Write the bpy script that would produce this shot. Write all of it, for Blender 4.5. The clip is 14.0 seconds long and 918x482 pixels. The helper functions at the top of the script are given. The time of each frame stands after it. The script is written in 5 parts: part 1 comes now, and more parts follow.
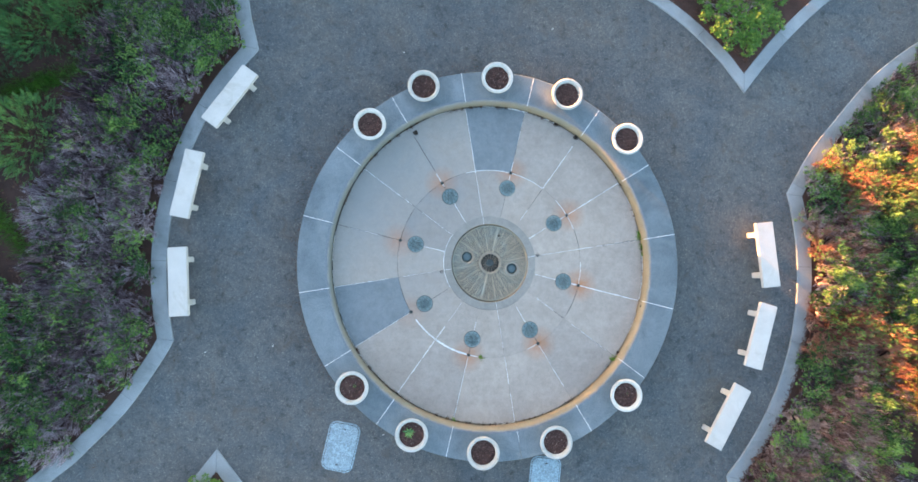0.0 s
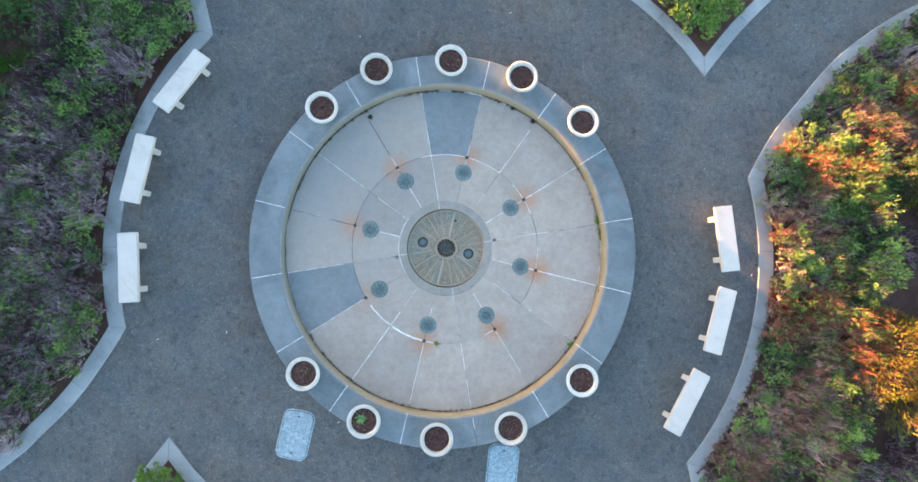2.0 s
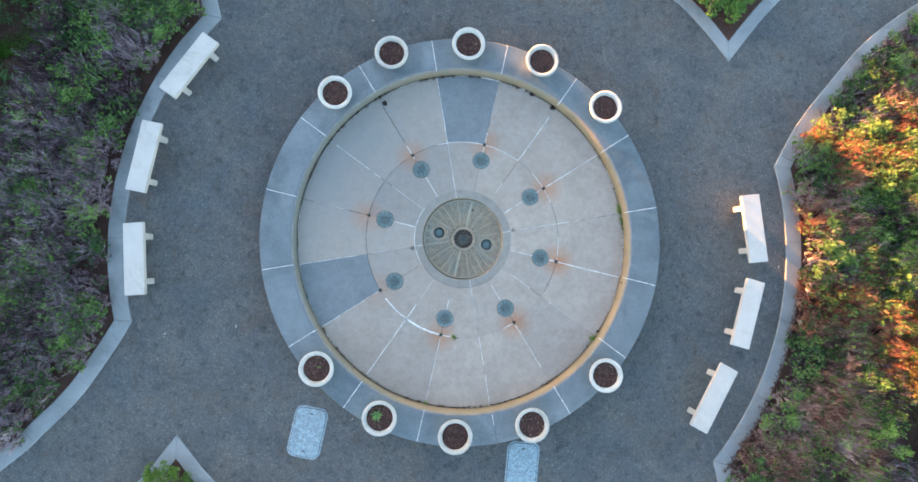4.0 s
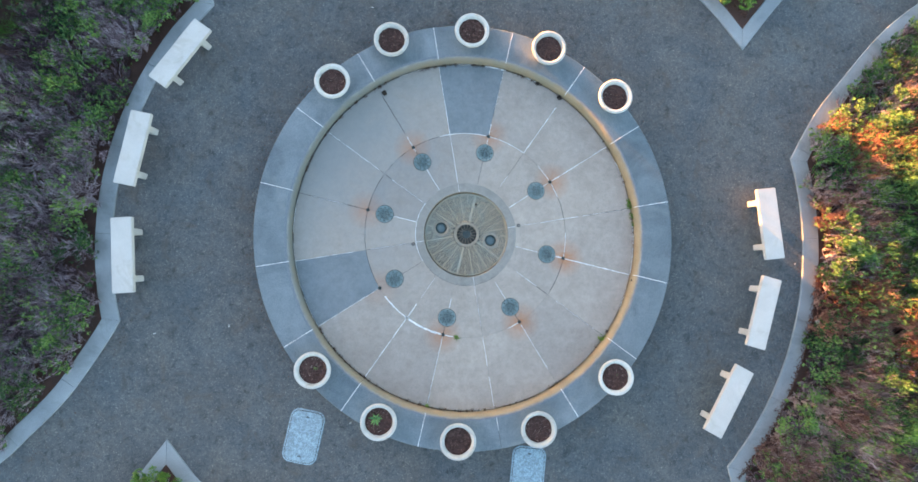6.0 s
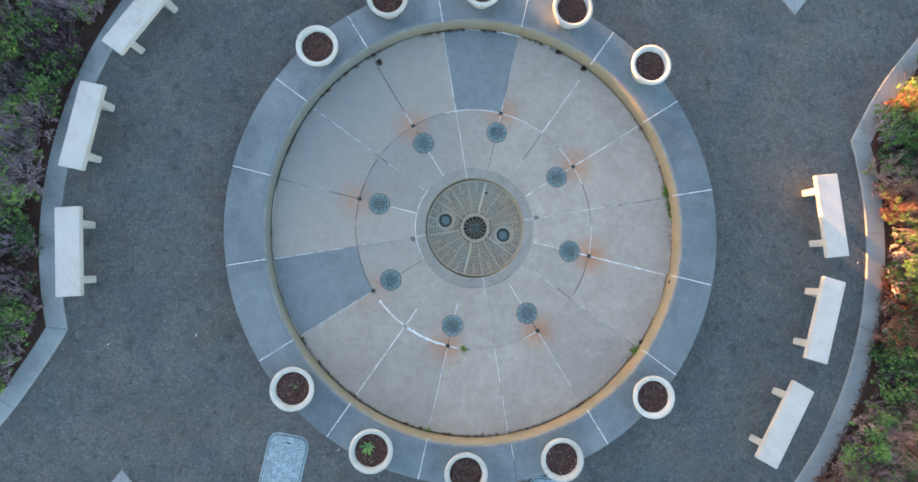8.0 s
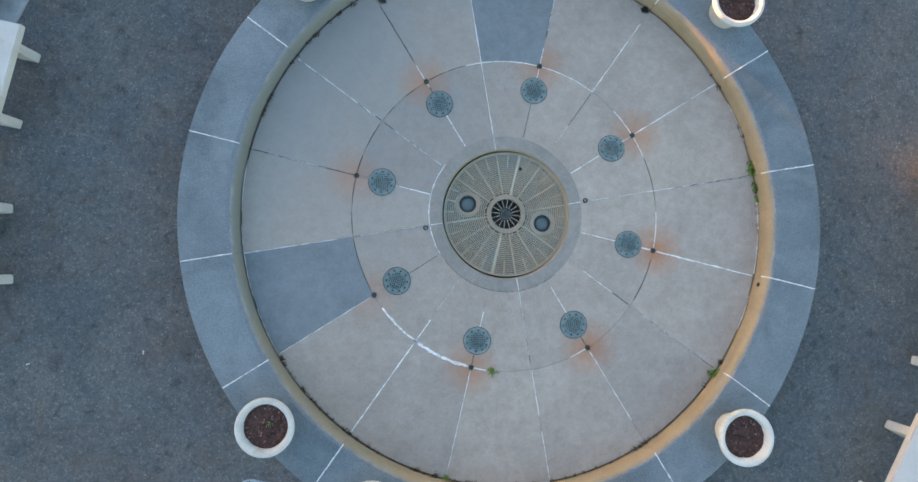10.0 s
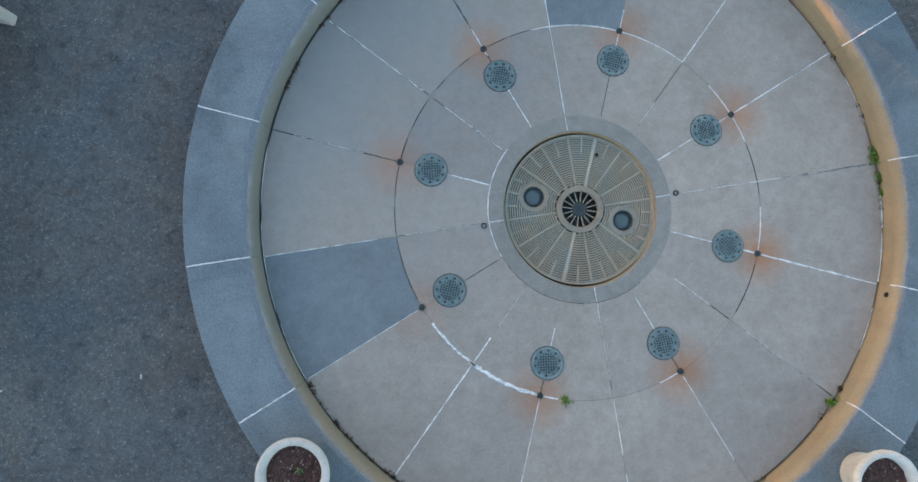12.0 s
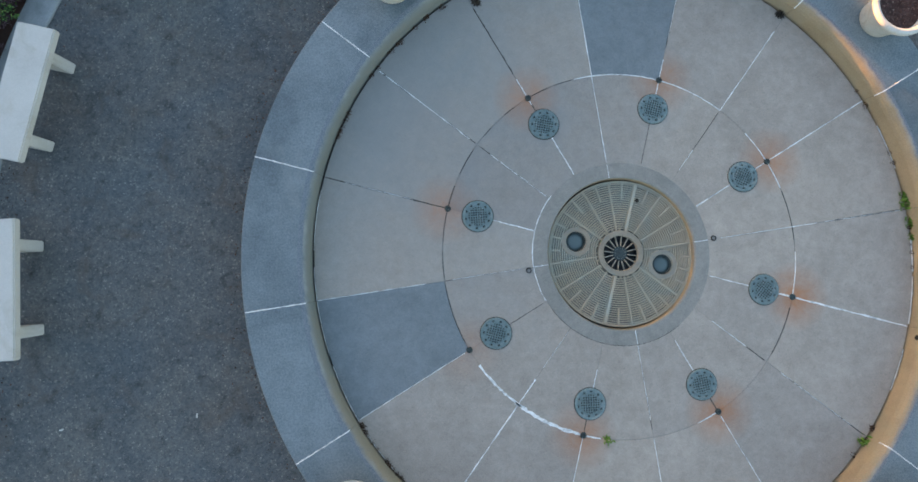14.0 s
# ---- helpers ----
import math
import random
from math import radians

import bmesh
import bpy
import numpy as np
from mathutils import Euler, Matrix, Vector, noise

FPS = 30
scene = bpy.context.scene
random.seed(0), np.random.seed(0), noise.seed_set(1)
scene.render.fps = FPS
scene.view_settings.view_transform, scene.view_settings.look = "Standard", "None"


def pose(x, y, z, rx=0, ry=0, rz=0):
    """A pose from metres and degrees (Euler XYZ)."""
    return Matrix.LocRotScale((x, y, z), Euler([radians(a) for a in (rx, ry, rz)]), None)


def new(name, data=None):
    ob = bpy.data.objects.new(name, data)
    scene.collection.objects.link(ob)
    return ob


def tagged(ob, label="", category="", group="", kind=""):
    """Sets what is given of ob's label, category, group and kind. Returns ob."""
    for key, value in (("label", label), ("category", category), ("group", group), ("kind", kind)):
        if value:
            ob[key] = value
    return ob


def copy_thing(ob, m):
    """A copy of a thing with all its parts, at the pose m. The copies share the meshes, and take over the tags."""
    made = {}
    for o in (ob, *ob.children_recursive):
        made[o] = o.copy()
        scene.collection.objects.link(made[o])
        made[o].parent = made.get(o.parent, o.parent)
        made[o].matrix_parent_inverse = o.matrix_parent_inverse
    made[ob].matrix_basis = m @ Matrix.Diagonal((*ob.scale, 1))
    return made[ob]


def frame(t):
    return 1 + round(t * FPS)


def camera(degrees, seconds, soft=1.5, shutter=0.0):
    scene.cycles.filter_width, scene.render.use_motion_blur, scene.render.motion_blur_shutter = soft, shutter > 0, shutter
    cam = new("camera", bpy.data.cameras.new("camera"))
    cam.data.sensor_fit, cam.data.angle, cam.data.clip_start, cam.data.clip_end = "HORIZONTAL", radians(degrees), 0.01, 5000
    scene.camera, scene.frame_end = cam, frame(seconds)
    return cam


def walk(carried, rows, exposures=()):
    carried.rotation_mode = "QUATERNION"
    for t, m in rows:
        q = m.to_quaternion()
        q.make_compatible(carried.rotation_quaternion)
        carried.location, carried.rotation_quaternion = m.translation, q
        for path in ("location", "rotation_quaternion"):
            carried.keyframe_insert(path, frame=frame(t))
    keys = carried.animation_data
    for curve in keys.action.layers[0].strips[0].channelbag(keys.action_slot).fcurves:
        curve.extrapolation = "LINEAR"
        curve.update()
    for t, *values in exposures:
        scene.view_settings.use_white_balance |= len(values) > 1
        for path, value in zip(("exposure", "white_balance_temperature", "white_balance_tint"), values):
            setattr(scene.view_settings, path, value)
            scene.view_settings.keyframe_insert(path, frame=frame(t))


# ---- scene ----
cam = camera(88.0, 14.0, soft=1.62)
# seconds, stops, white balance
EXPOSURES = [(0.0, 4.61, 6130, 13), (2.5, 4.59, 6150, 13), (3.2, 4.53, 6170, 13), (5.5, 4.51, 6210, 13), (7.5, 4.33, 6240, 13), (8.2, 4.29, 6250, 13), (10.5, 4.07, 6290, 13), (11.5, 3.97, 6290, 13), (14.0, 3.91, 6330, 13)]
# seconds, place in metres, turn in degrees
PATH = [
    (0.0, -1.220, 0.142, 11.009, 2.89, -2.81, -8.79),
    (0.5, -0.705, -0.062, 11.056, 2.95, -2.78, -8.92),
    (1.0, -0.297, -0.250, 11.061, 3.05, -2.78, -8.96),
    (1.5, -0.212, -0.337, 11.014, 3.10, -2.79, -9.02),
    (2.0, -0.287, -0.384, 10.924, 3.13, -2.79, -9.05),
    (2.5, -0.414, -0.422, 10.808, 3.15, -2.76, -9.04),
    (3.0, -0.567, -0.458, 10.705, 3.19, -2.76, -9.09),
    (5.5, -0.705, -0.597, 10.216, 3.25, -2.71, -9.16),
    (6.0, -0.711, -0.602, 10.078, 3.30, -2.68, -9.14),
    (6.5, -0.722, -0.616, 9.865, 3.41, -2.64, -9.13),
    (7.0, -0.742, -0.625, 9.550, 3.45, -2.63, -9.12),
    (7.5, -0.760, -0.635, 9.121, 3.49, -2.61, -9.12),
    (8.0, -0.764, -0.641, 8.607, 3.54, -2.56, -9.11),
    (8.2, -0.763, -0.638, 8.424, 3.54, -2.56, -9.11),
    (10.3, -1.138, -0.612, 6.329, 3.56, -2.61, -8.94),
    (10.5, -1.209, -0.593, 6.107, 3.57, -2.60, -8.93),
    (11.0, -1.381, -0.541, 5.734, 3.60, -2.64, -8.96),
    (11.5, -1.541, -0.486, 5.570, 3.56, -2.65, -8.93),
    (12.0, -1.701, -0.434, 5.505, 3.51, -2.67, -8.92),
    (12.5, -1.850, -0.335, 5.521, 3.50, -2.73, -8.89),
    (13.0, -1.973, -0.190, 5.571, 3.44, -2.74, -8.88),
    (13.5, -2.068, -0.007, 5.638, 3.40, -2.73, -8.84),
    (14.0, -2.151, 0.150, 5.688, 3.35, -2.70, -8.78),
]
walk(cam, [(t, pose(x, y, z, rx, ry, rz)) for t, x, y, z, rx, ry, rz in PATH], EXPOSURES)

# ---- light: an orange sun just over the horizon in the north-west, blue evening sky ----
SUN_EL, SUN_TO = 1.9, -51.0          # elevation, heading of the light
world = bpy.data.worlds.new("evening_sky")
scene.world = world
world.use_nodes = True
wn, wl = world.node_tree.nodes, world.node_tree.links
sky = wn.new("ShaderNodeTexSky")
sky.sky_type, sky.sun_disc = "NISHITA", False
sky.sun_elevation, sky.sun_rotation = radians(SUN_EL), radians(-90 - SUN_TO)
sky.air_density, sky.dust_density, sky.ozone_density = 1.0, 1.3, 1.4
wn["Background"].inputs["Strength"].default_value = 0.11
wl.new(sky.outputs[0], wn["Background"].inputs["Color"])

sun_data = bpy.data.lights.new("sun", "SUN")
sun_data.energy, sun_data.angle, sun_data.color = 3.0, radians(0.5), (1.0, 0.42, 0.11)
sun = new("sun", sun_data)
el, az = radians(SUN_EL), radians(SUN_TO)
sun_dir = Vector((math.cos(el) * math.cos(az), math.cos(el) * math.sin(az), -math.sin(el)))
sun.rotation_mode = "QUATERNION"
sun.rotation_quaternion = sun_dir.to_track_quat("-Z", "Y")
sun.location = (-30, 18, 20)


# ---- materials ----
def nodes_of(name, rough=0.8, metal=0.0, spec=0.3):
    m = bpy.data.materials.new(name)
    m.use_nodes = True
    nt = m.node_tree
    b = nt.nodes["Principled BSDF"]
    b.inputs["Roughness"].default_value = rough
    b.inputs["Metallic"].default_value = metal
    b.inputs["Specular IOR Level"].default_value = spec
    return m, nt, b


def noise_node(nt, vec, scale, detail=4.0, rough=0.6, distortion=0.0):
    n = nt.nodes.new("ShaderNodeTexNoise")
    n.inputs["Scale"].default_value = scale
    n.inputs["Detail"].default_value = detail
    n.inputs["Roughness"].default_value = rough
    n.inputs["Distortion"].default_value = distortion
    nt.links.new(vec, n.inputs["Vector"])
    return n.outputs["Fac"]


def ramp(nt, fac, stops):
    r = nt.nodes.new("ShaderNodeValToRGB")
    while len(r.color_ramp.elements) < len(stops):
        r.color_ramp.elements.new(0.5)
    for e, (p, c) in zip(r.color_ramp.elements, stops):
        e.position = p
        e.color = (*c, 1.0) if len(c) == 3 else c
    nt.links.new(fac, r.inputs["Fac"])
    return r.outputs["Color"]


def mixed(nt, fac, a, b, mode="MIX"):
    n = nt.nodes.new("ShaderNodeMix")
    n.data_type, n.blend_type = "RGBA", mode
    for value, key in ((fac, 0), (a, 6), (b, 7)):
        if isinstance(value, (int, float)):
            n.inputs[key].default_value = value
        elif isinstance(value, tuple):
            n.inputs[key].default_value = (*value, 1.0)
        else:
            nt.links.new(value, n.inputs[key])
    return n.outputs[2]


def maths(nt, op, a, b=None, clamp=False):
    n = nt.nodes.new("ShaderNodeMath")
    n.operation, n.use_clamp = op, clamp
    for value, key in ((a, 0), (b, 1)):
        if value is None:
            continue
        if isinstance(value, (int, float)):
            n.inputs[key].default_value = value
        else:
            nt.links.new(value, n.inputs[key])
    return n.outputs[0]


def bumped(nt, bsdf, height, strength, distance):
    n = nt.nodes.new("ShaderNodeBump")
    n.inputs["Strength"].default_value = strength
    n.inputs["Distance"].default_value = distance
    nt.links.new(height, n.inputs["Height"])
    nt.links.new(n.outputs[0], bsdf.inputs["Normal"])


def position(nt):
    return nt.nodes.new("ShaderNodeNewGeometry").outputs["Position"]


def grainy(name, dark, light, stain=None, fine=90.0, coarse=2.2, rough=0.85, bump=0.3, spread=0.18, stain_at=(0.52, 0.68), piece=0.12, metal=0.0):
    """Mineral surface: fine grain, cloudy patches, optional stains, and a slight change from piece to piece."""
    m, nt, b = nodes_of(name, rough, metal)
    pos = position(nt)
    f = noise_node(nt, pos, fine, 5.0, 0.7)
    c = noise_node(nt, pos, coarse, 6.0, 0.62, 0.4)
    both = maths(nt, "ADD", maths(nt, "MULTIPLY", f, 0.5), maths(nt, "MULTIPLY", c, 0.5))
    col = ramp(nt, both, [(0.5 - spread, dark), (0.5 + spread, light)])
    if stain:
        s = noise_node(nt, pos, coarse * 0.7, 7.0, 0.7, 1.2)
        col = mixed(nt, ramp(nt, s, [(stain_at[0], (0, 0, 0)), (stain_at[1], (0.7, 0.7, 0.7))]), col, stain)
    info = nt.nodes.new("ShaderNodeObjectInfo")
    g = ramp(nt, info.outputs["Random"], [(0.0, (1 - piece,) * 3), (1.0, (1 + piece,) * 3)])
    col = mixed(nt, 1.0, col, g, "MULTIPLY")
    nt.links.new(col, b.inputs["Base Color"])
    bumped(nt, b, f, bump, 0.004)
    return m


def gravel_material():
    m, nt, b = nodes_of("packed_gravel", 0.95, 0.0, 0.2)
    pos = position(nt)
    v = nt.nodes.new("ShaderNodeTexVoronoi")
    v.inputs["Scale"].default_value = 62.0
    nt.links.new(pos, v.inputs["Vector"])
    sep = nt.nodes.new("ShaderNodeSeparateColor")
    nt.links.new(v.outputs["Color"], sep.inputs[0])
    grain = ramp(nt, sep.outputs[0], [(0.0, (0.074, 0.08, 0.084)), (0.3, (0.093, 0.1, 0.103)), (0.7, (0.107, 0.112, 0.113)), (0.93, (0.122, 0.122, 0.12)), (1.0, (0.2, 0.192, 0.182))])
    big = noise_node(nt, pos, 0.9, 7.0, 0.66, 0.5)
    mid = noise_node(nt, pos, 7.0, 6.0, 0.7)
    col = mixed(nt, 1.0, grain, ramp(nt, big, [(0.3, (0.8, 0.82, 0.85)), (0.7, (1.22, 1.18, 1.13))]), "MULTIPLY")
    col = mixed(nt, 1.0, col, ramp(nt, mid, [(0.3, (0.84, 0.85, 0.86)), (0.7, (1.14, 1.13, 1.12))]), "MULTIPLY")
    lumps = noise_node(nt, pos, 17.0, 3.0, 0.6)
    col = mixed(nt, 1.0, col, ramp(nt, lumps, [(0.32, (0.82, 0.83, 0.84)), (0.5, (1.0, 1.0, 1.0)), (0.7, (1.13, 1.11, 1.08))]), "MULTIPLY")
    # patches where brown earth shows between the stones
    earth = noise_node(nt, pos, 2.4, 6.0, 0.72, 0.8)
    col = mixed(nt, ramp(nt, earth, [(0.52, (0, 0, 0)), (0.7, (0.55, 0.55, 0.55))]), col, (0.098, 0.08, 0.066))
    spots = noise_node(nt, pos, 5.5, 3.0, 0.55, 0.4)
    col = mixed(nt, 1.0, col, ramp(nt, spots, [(0.6, (1.0, 1.0, 1.0)), (0.7, (0.7, 0.7, 0.71))]), "MULTIPLY")
    dusty = noise_node(nt, pos, 0.55, 6.0, 0.7, 1.0)
    col = mixed(nt, 1.0, col, ramp(nt, dusty, [(0.35, (0.94, 1.0, 1.06)), (0.68, (1.1, 1.03, 0.97))]), "MULTIPLY")
    damp = noise_node(nt, pos, 3.2, 5.0, 0.6, 0.7)
    col = mixed(nt, 1.0, col, ramp(nt, damp, [(0.3, (0.72, 0.73, 0.75)), (0.44, (1.0, 1.0, 1.0))]), "MULTIPLY")
    nt.links.new(col, b.inputs["Base Color"])
    bumped(nt, b, maths(nt, "ADD", v.outputs["Distance"], mid), 0.4, 0.005)
    return m


RUST = [(-22.5, 1.0), (22.5, 0.8), (67.5, 0.8), (112.5, 0.75), (157.5, 0.6), (202.5, 0.4), (247.5, 0.75), (292.5, 0.9)]
NOZZLE_R = 2.09


def slab_material(name, dark, light, rusty):
    m, nt, b = nodes_of(name, 0.82, 0.0, 0.3)
    pos = position(nt)
    f = noise_node(nt, pos, 85.0, 6.0, 0.8)
    c = noise_node(nt, pos, 1.6, 7.0, 0.65, 0.6)
    col = ramp(nt, maths(nt, "ADD", maths(nt, "MULTIPLY", f, 0.6), maths(nt, "MULTIPLY", c, 0.4)), [(0.36, dark), (0.64, light)])
    blotch = noise_node(nt, pos, 9.0, 5.0, 0.7, 0.3)
    col = mixed(nt, 1.0, col, ramp(nt, blotch, [(0.3, (0.88, 0.88, 0.88)), (0.7, (1.1, 1.1, 1.1))]), "MULTIPLY")
    stones = nt.nodes.new("ShaderNodeTexVoronoi")
    stones.inputs["Scale"].default_value = 75.0
    nt.links.new(pos, stones.inputs["Vector"])
    pick = nt.nodes.new("ShaderNodeSeparateColor")
    nt.links.new(stones.outputs["Color"], pick.inputs[0])
    col = mixed(nt, 1.0, col, ramp(nt, pick.outputs[0], [(0.0, (0.88, 0.89, 0.9)), (0.12, (0.97, 0.97, 0.97)), (0.88, (1.02, 1.02, 1.02)), (1.0, (1.1, 1.08, 1.05))]), "MULTIPLY")
    speck = noise_node(nt, pos, 38.0, 2.0, 0.5)
    col = mixed(nt, ramp(nt, speck, [(0.7, (0, 0, 0)), (0.76, (0.4, 0.4, 0.4))]), col, (0.12, 0.115, 0.11))
    if rusty:
        # grey lime film along the west wall, plus cooler light painted over the north-west
        cool_grey = nt.nodes.new("ShaderNodeVectorMath")
        cool_grey.operation = "DISTANCE"
        nt.links.new(pos, cool_grey.inputs[0])
        cool_grey.inputs[1].default_value = (-2.6, 2.6, 0.27)
        reach = maths(nt, "ADD", maths(nt, "SUBTRACT", 1.2, maths(nt, "DIVIDE", cool_grey.outputs["Value"], 3.2)), maths(nt, "MULTIPLY", maths(nt, "SUBTRACT", c, 0.5), 1.2), True)
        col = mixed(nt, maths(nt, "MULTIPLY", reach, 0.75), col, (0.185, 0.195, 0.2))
        wob = noise_node(nt, pos, 6.0, 6.0, 0.7, 0.8)
        total = None
        for deg, amount in RUST:
            a = radians(deg)
            dist = nt.nodes.new("ShaderNodeVectorMath")
            dist.operation = "DISTANCE"
            nt.links.new(pos, dist.inputs[0])
            dist.inputs[1].default_value = (2.12 * math.cos(a), 2.12 * math.sin(a), 0.27)
            fall = maths(nt, "SUBTRACT", 1.0, maths(nt, "DIVIDE", dist.outputs["Value"], 0.42), True)
            fall = maths(nt, "MULTIPLY", fall, amount)
            total = fall if total is None else maths(nt, "ADD", total, fall)
        total = maths(nt, "MULTIPLY", maths(nt, "MULTIPLY", total, wob), 1.7, True)
        col = mixed(nt, total, col, (0.36, 0.155, 0.07))
    info = nt.nodes.new("ShaderNodeObjectInfo")
    col = mixed(nt, 1.0, col, ramp(nt, info.outputs["Random"], [(0.0, (0.91, 0.92, 0.935)), (1.0, (1.07, 1.06, 1.045))]), "MULTIPLY")
    nt.links.new(col, b.inputs["Base Color"])
    bumped(nt, b, f, 0.25, 0.003)
    return m


def leaf_material(name, stops, rough=0.55, glow=0.0):
    m, nt, b = nodes_of(name, rough, 0.0, 0.35)
    g = nt.nodes.new("ShaderNodeNewGeometry")
    info = nt.nodes.new("ShaderNodeObjectInfo")
    patch = noise_node(nt, g.outputs["Position"], 1.7, 3.0, 0.6)
    clump = noise_node(nt, g.outputs["Position"], 7.0, 2.0, 0.5)
    k = maths(nt, "ADD", maths(nt, "MULTIPLY", g.outputs["Random Per Island"], 0.34), maths(nt, "ADD", maths(nt, "MULTIPLY", patch, 0.33), maths(nt, "MULTIPLY", clump, 0.33)))
    k = maths(nt, "ADD", k, maths(nt, "MULTIPLY", maths(nt, "SUBTRACT", info.outputs["Random"], 0.5), 0.25))
    col = ramp(nt, k, stops)
    nt.links.new(col, b.inputs["Base Color"])
    if glow:
        # thin leaves pass a warmer light on
        t = nt.nodes.new("ShaderNodeBsdfTranslucent")
        nt.links.new(mixed(nt, 1.0, col, (2.3, 1.5, 0.7), "MULTIPLY"), t.inputs["Color"])
        both = nt.nodes.new("ShaderNodeMixShader")
        both.inputs[0].default_value = glow
        nt.links.new(b.outputs[0], both.inputs[1])
        nt.links.new(t.outputs[0], both.inputs[2])
        nt.links.new(both.outputs[0], nt.nodes["Material Output"].inputs["Surface"])
    return m


def facing_material():
    """Tan plaster of the basin wall that wears off to the blue-grey coping over the rounded edge."""
    m, nt, b = nodes_of("tan_wall_plaster", 0.8, 0.0, 0.3)
    pos = position(nt)
    f = noise_node(nt, pos, 80.0, 5.0, 0.7)
    c = noise_node(nt, pos, 2.5, 6.0, 0.62, 0.4)
    tan = ramp(nt, maths(nt, "ADD", maths(nt, "MULTIPLY", f, 0.5), maths(nt, "MULTIPLY", c, 0.5)), [(0.34, (0.235, 0.176, 0.112)), (0.66, (0.37, 0.282, 0.18))])
    algae = noise_node(nt, pos, 1.1, 5.0, 0.65, 0.8)
    tan = mixed(nt, ramp(nt, algae, [(0.5, (0, 0, 0)), (0.7, (0.55, 0.55, 0.55))]), tan, (0.2, 0.2, 0.14))
    slate = ramp(nt, f, [(0.35, (0.1, 0.118, 0.142)), (0.65, (0.2, 0.222, 0.25))])
    oc = nt.nodes.new("ShaderNodeTexCoord")
    sep = nt.nodes.new("ShaderNodeSeparateXYZ")
    nt.links.new(oc.outputs["Object"], sep.inputs[0])
    rad = maths(nt, "SQRT", maths(nt, "ADD", maths(nt, "MULTIPLY", sep.outputs[0], sep.outputs[0]), maths(nt, "MULTIPLY", sep.outputs[1], sep.outputs[1])))
    cool_grey = nt.nodes.new("ShaderNodeVectorMath")
    cool_grey.operation = "DISTANCE"
    nt.links.new(pos, cool_grey.inputs[0])
    cool_grey.inputs[1].default_value = (-2.9, 1.9, 0.4)
    # cooler light on the east-facing west wall, painted in as a grey tint
    reach = maths(nt, "ADD", maths(nt, "SUBTRACT", 1.45, maths(nt, "DIVIDE", cool_grey.outputs["Value"], 4.0)), maths(nt, "MULTIPLY", maths(nt, "SUBTRACT", c, 0.5), 1.0), True)
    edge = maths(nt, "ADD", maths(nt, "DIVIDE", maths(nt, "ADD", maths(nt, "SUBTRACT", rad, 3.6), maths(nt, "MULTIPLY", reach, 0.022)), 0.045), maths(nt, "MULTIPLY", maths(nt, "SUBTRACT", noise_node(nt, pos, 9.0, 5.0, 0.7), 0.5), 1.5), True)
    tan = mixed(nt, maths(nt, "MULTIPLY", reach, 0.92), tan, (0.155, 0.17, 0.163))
    worn = noise_node(nt, pos, 3.0, 6.0, 0.7, 0.5)
    pale = mixed(nt, ramp(nt, worn, [(0.42, (0, 0, 0)), (0.62, (0.7, 0.7, 0.7))]), slate, (0.34, 0.34, 0.32))
    slate = mixed(nt, ramp(nt, edge, [(0.6, (1, 1, 1)), (1.0, (0, 0, 0))]), slate, pale)
    nt.links.new(mixed(nt, edge, tan, slate), b.inputs["Base Color"])
    bumped(nt, b, f, 0.3, 0.004)
    return m


GRAVEL = gravel_material()
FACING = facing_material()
MULCH = grainy("brown_mulch", (0.026, 0.014, 0.012), (0.095, 0.05, 0.038), (0.05, 0.036, 0.03), fine=60, coarse=3, bump=0.9, rough=0.95)
KERB = grainy("grey_kerb_concrete", (0.18, 0.195, 0.205), (0.34, 0.36, 0.37), (0.16, 0.175, 0.175), fine=110, coarse=1.4, piece=0.06)
SLATE = grainy("blue_grey_coping", (0.088, 0.112, 0.13), (0.19, 0.224, 0.245), (0.22, 0.24, 0.24), fine=55, coarse=1.3, bump=0.3, rough=0.6, piece=0.07, stain_at=(0.56, 0.8), spread=0.11)
TAN = grainy("tan_lip_plaster", (0.26, 0.185, 0.115), (0.39, 0.28, 0.17), (0.2, 0.17, 0.13), fine=80, coarse=2.5, piece=0.03)
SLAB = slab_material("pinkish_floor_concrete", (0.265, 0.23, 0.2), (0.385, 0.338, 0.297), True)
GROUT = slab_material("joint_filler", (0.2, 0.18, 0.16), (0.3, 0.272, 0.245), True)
SLAB_DARK = slab_material("dark_floor_concrete", (0.135, 0.155, 0.167), (0.212, 0.234, 0.246), False)
COLLAR = slab_material("collar_concrete", (0.175, 0.168, 0.155), (0.27, 0.255, 0.235), False)
CALCITE = grainy("white_lime_bead", (0.5, 0.5, 0.5), (0.85, 0.85, 0.85), (0.25, 0.25, 0.25), fine=60, coarse=9, piece=0.05, stain_at=(0.5, 0.62))
DIRT = grainy("joint_dirt", (0.02, 0.02, 0.018), (0.08, 0.075, 0.065), fine=60, coarse=8)
BENCH = grainy("white_cast_concrete", (0.42, 0.4, 0.378), (0.56, 0.535, 0.505), (0.36, 0.325, 0.27), fine=70, coarse=2.4, bump=0.25, piece=0.04, stain_at=(0.54, 0.74))
POT = grainy("white_pot_concrete", (0.38, 0.378, 0.36), (0.58, 0.572, 0.545), (0.35, 0.31, 0.25), fine=60, coarse=5, bump=0.35, piece=0.12)
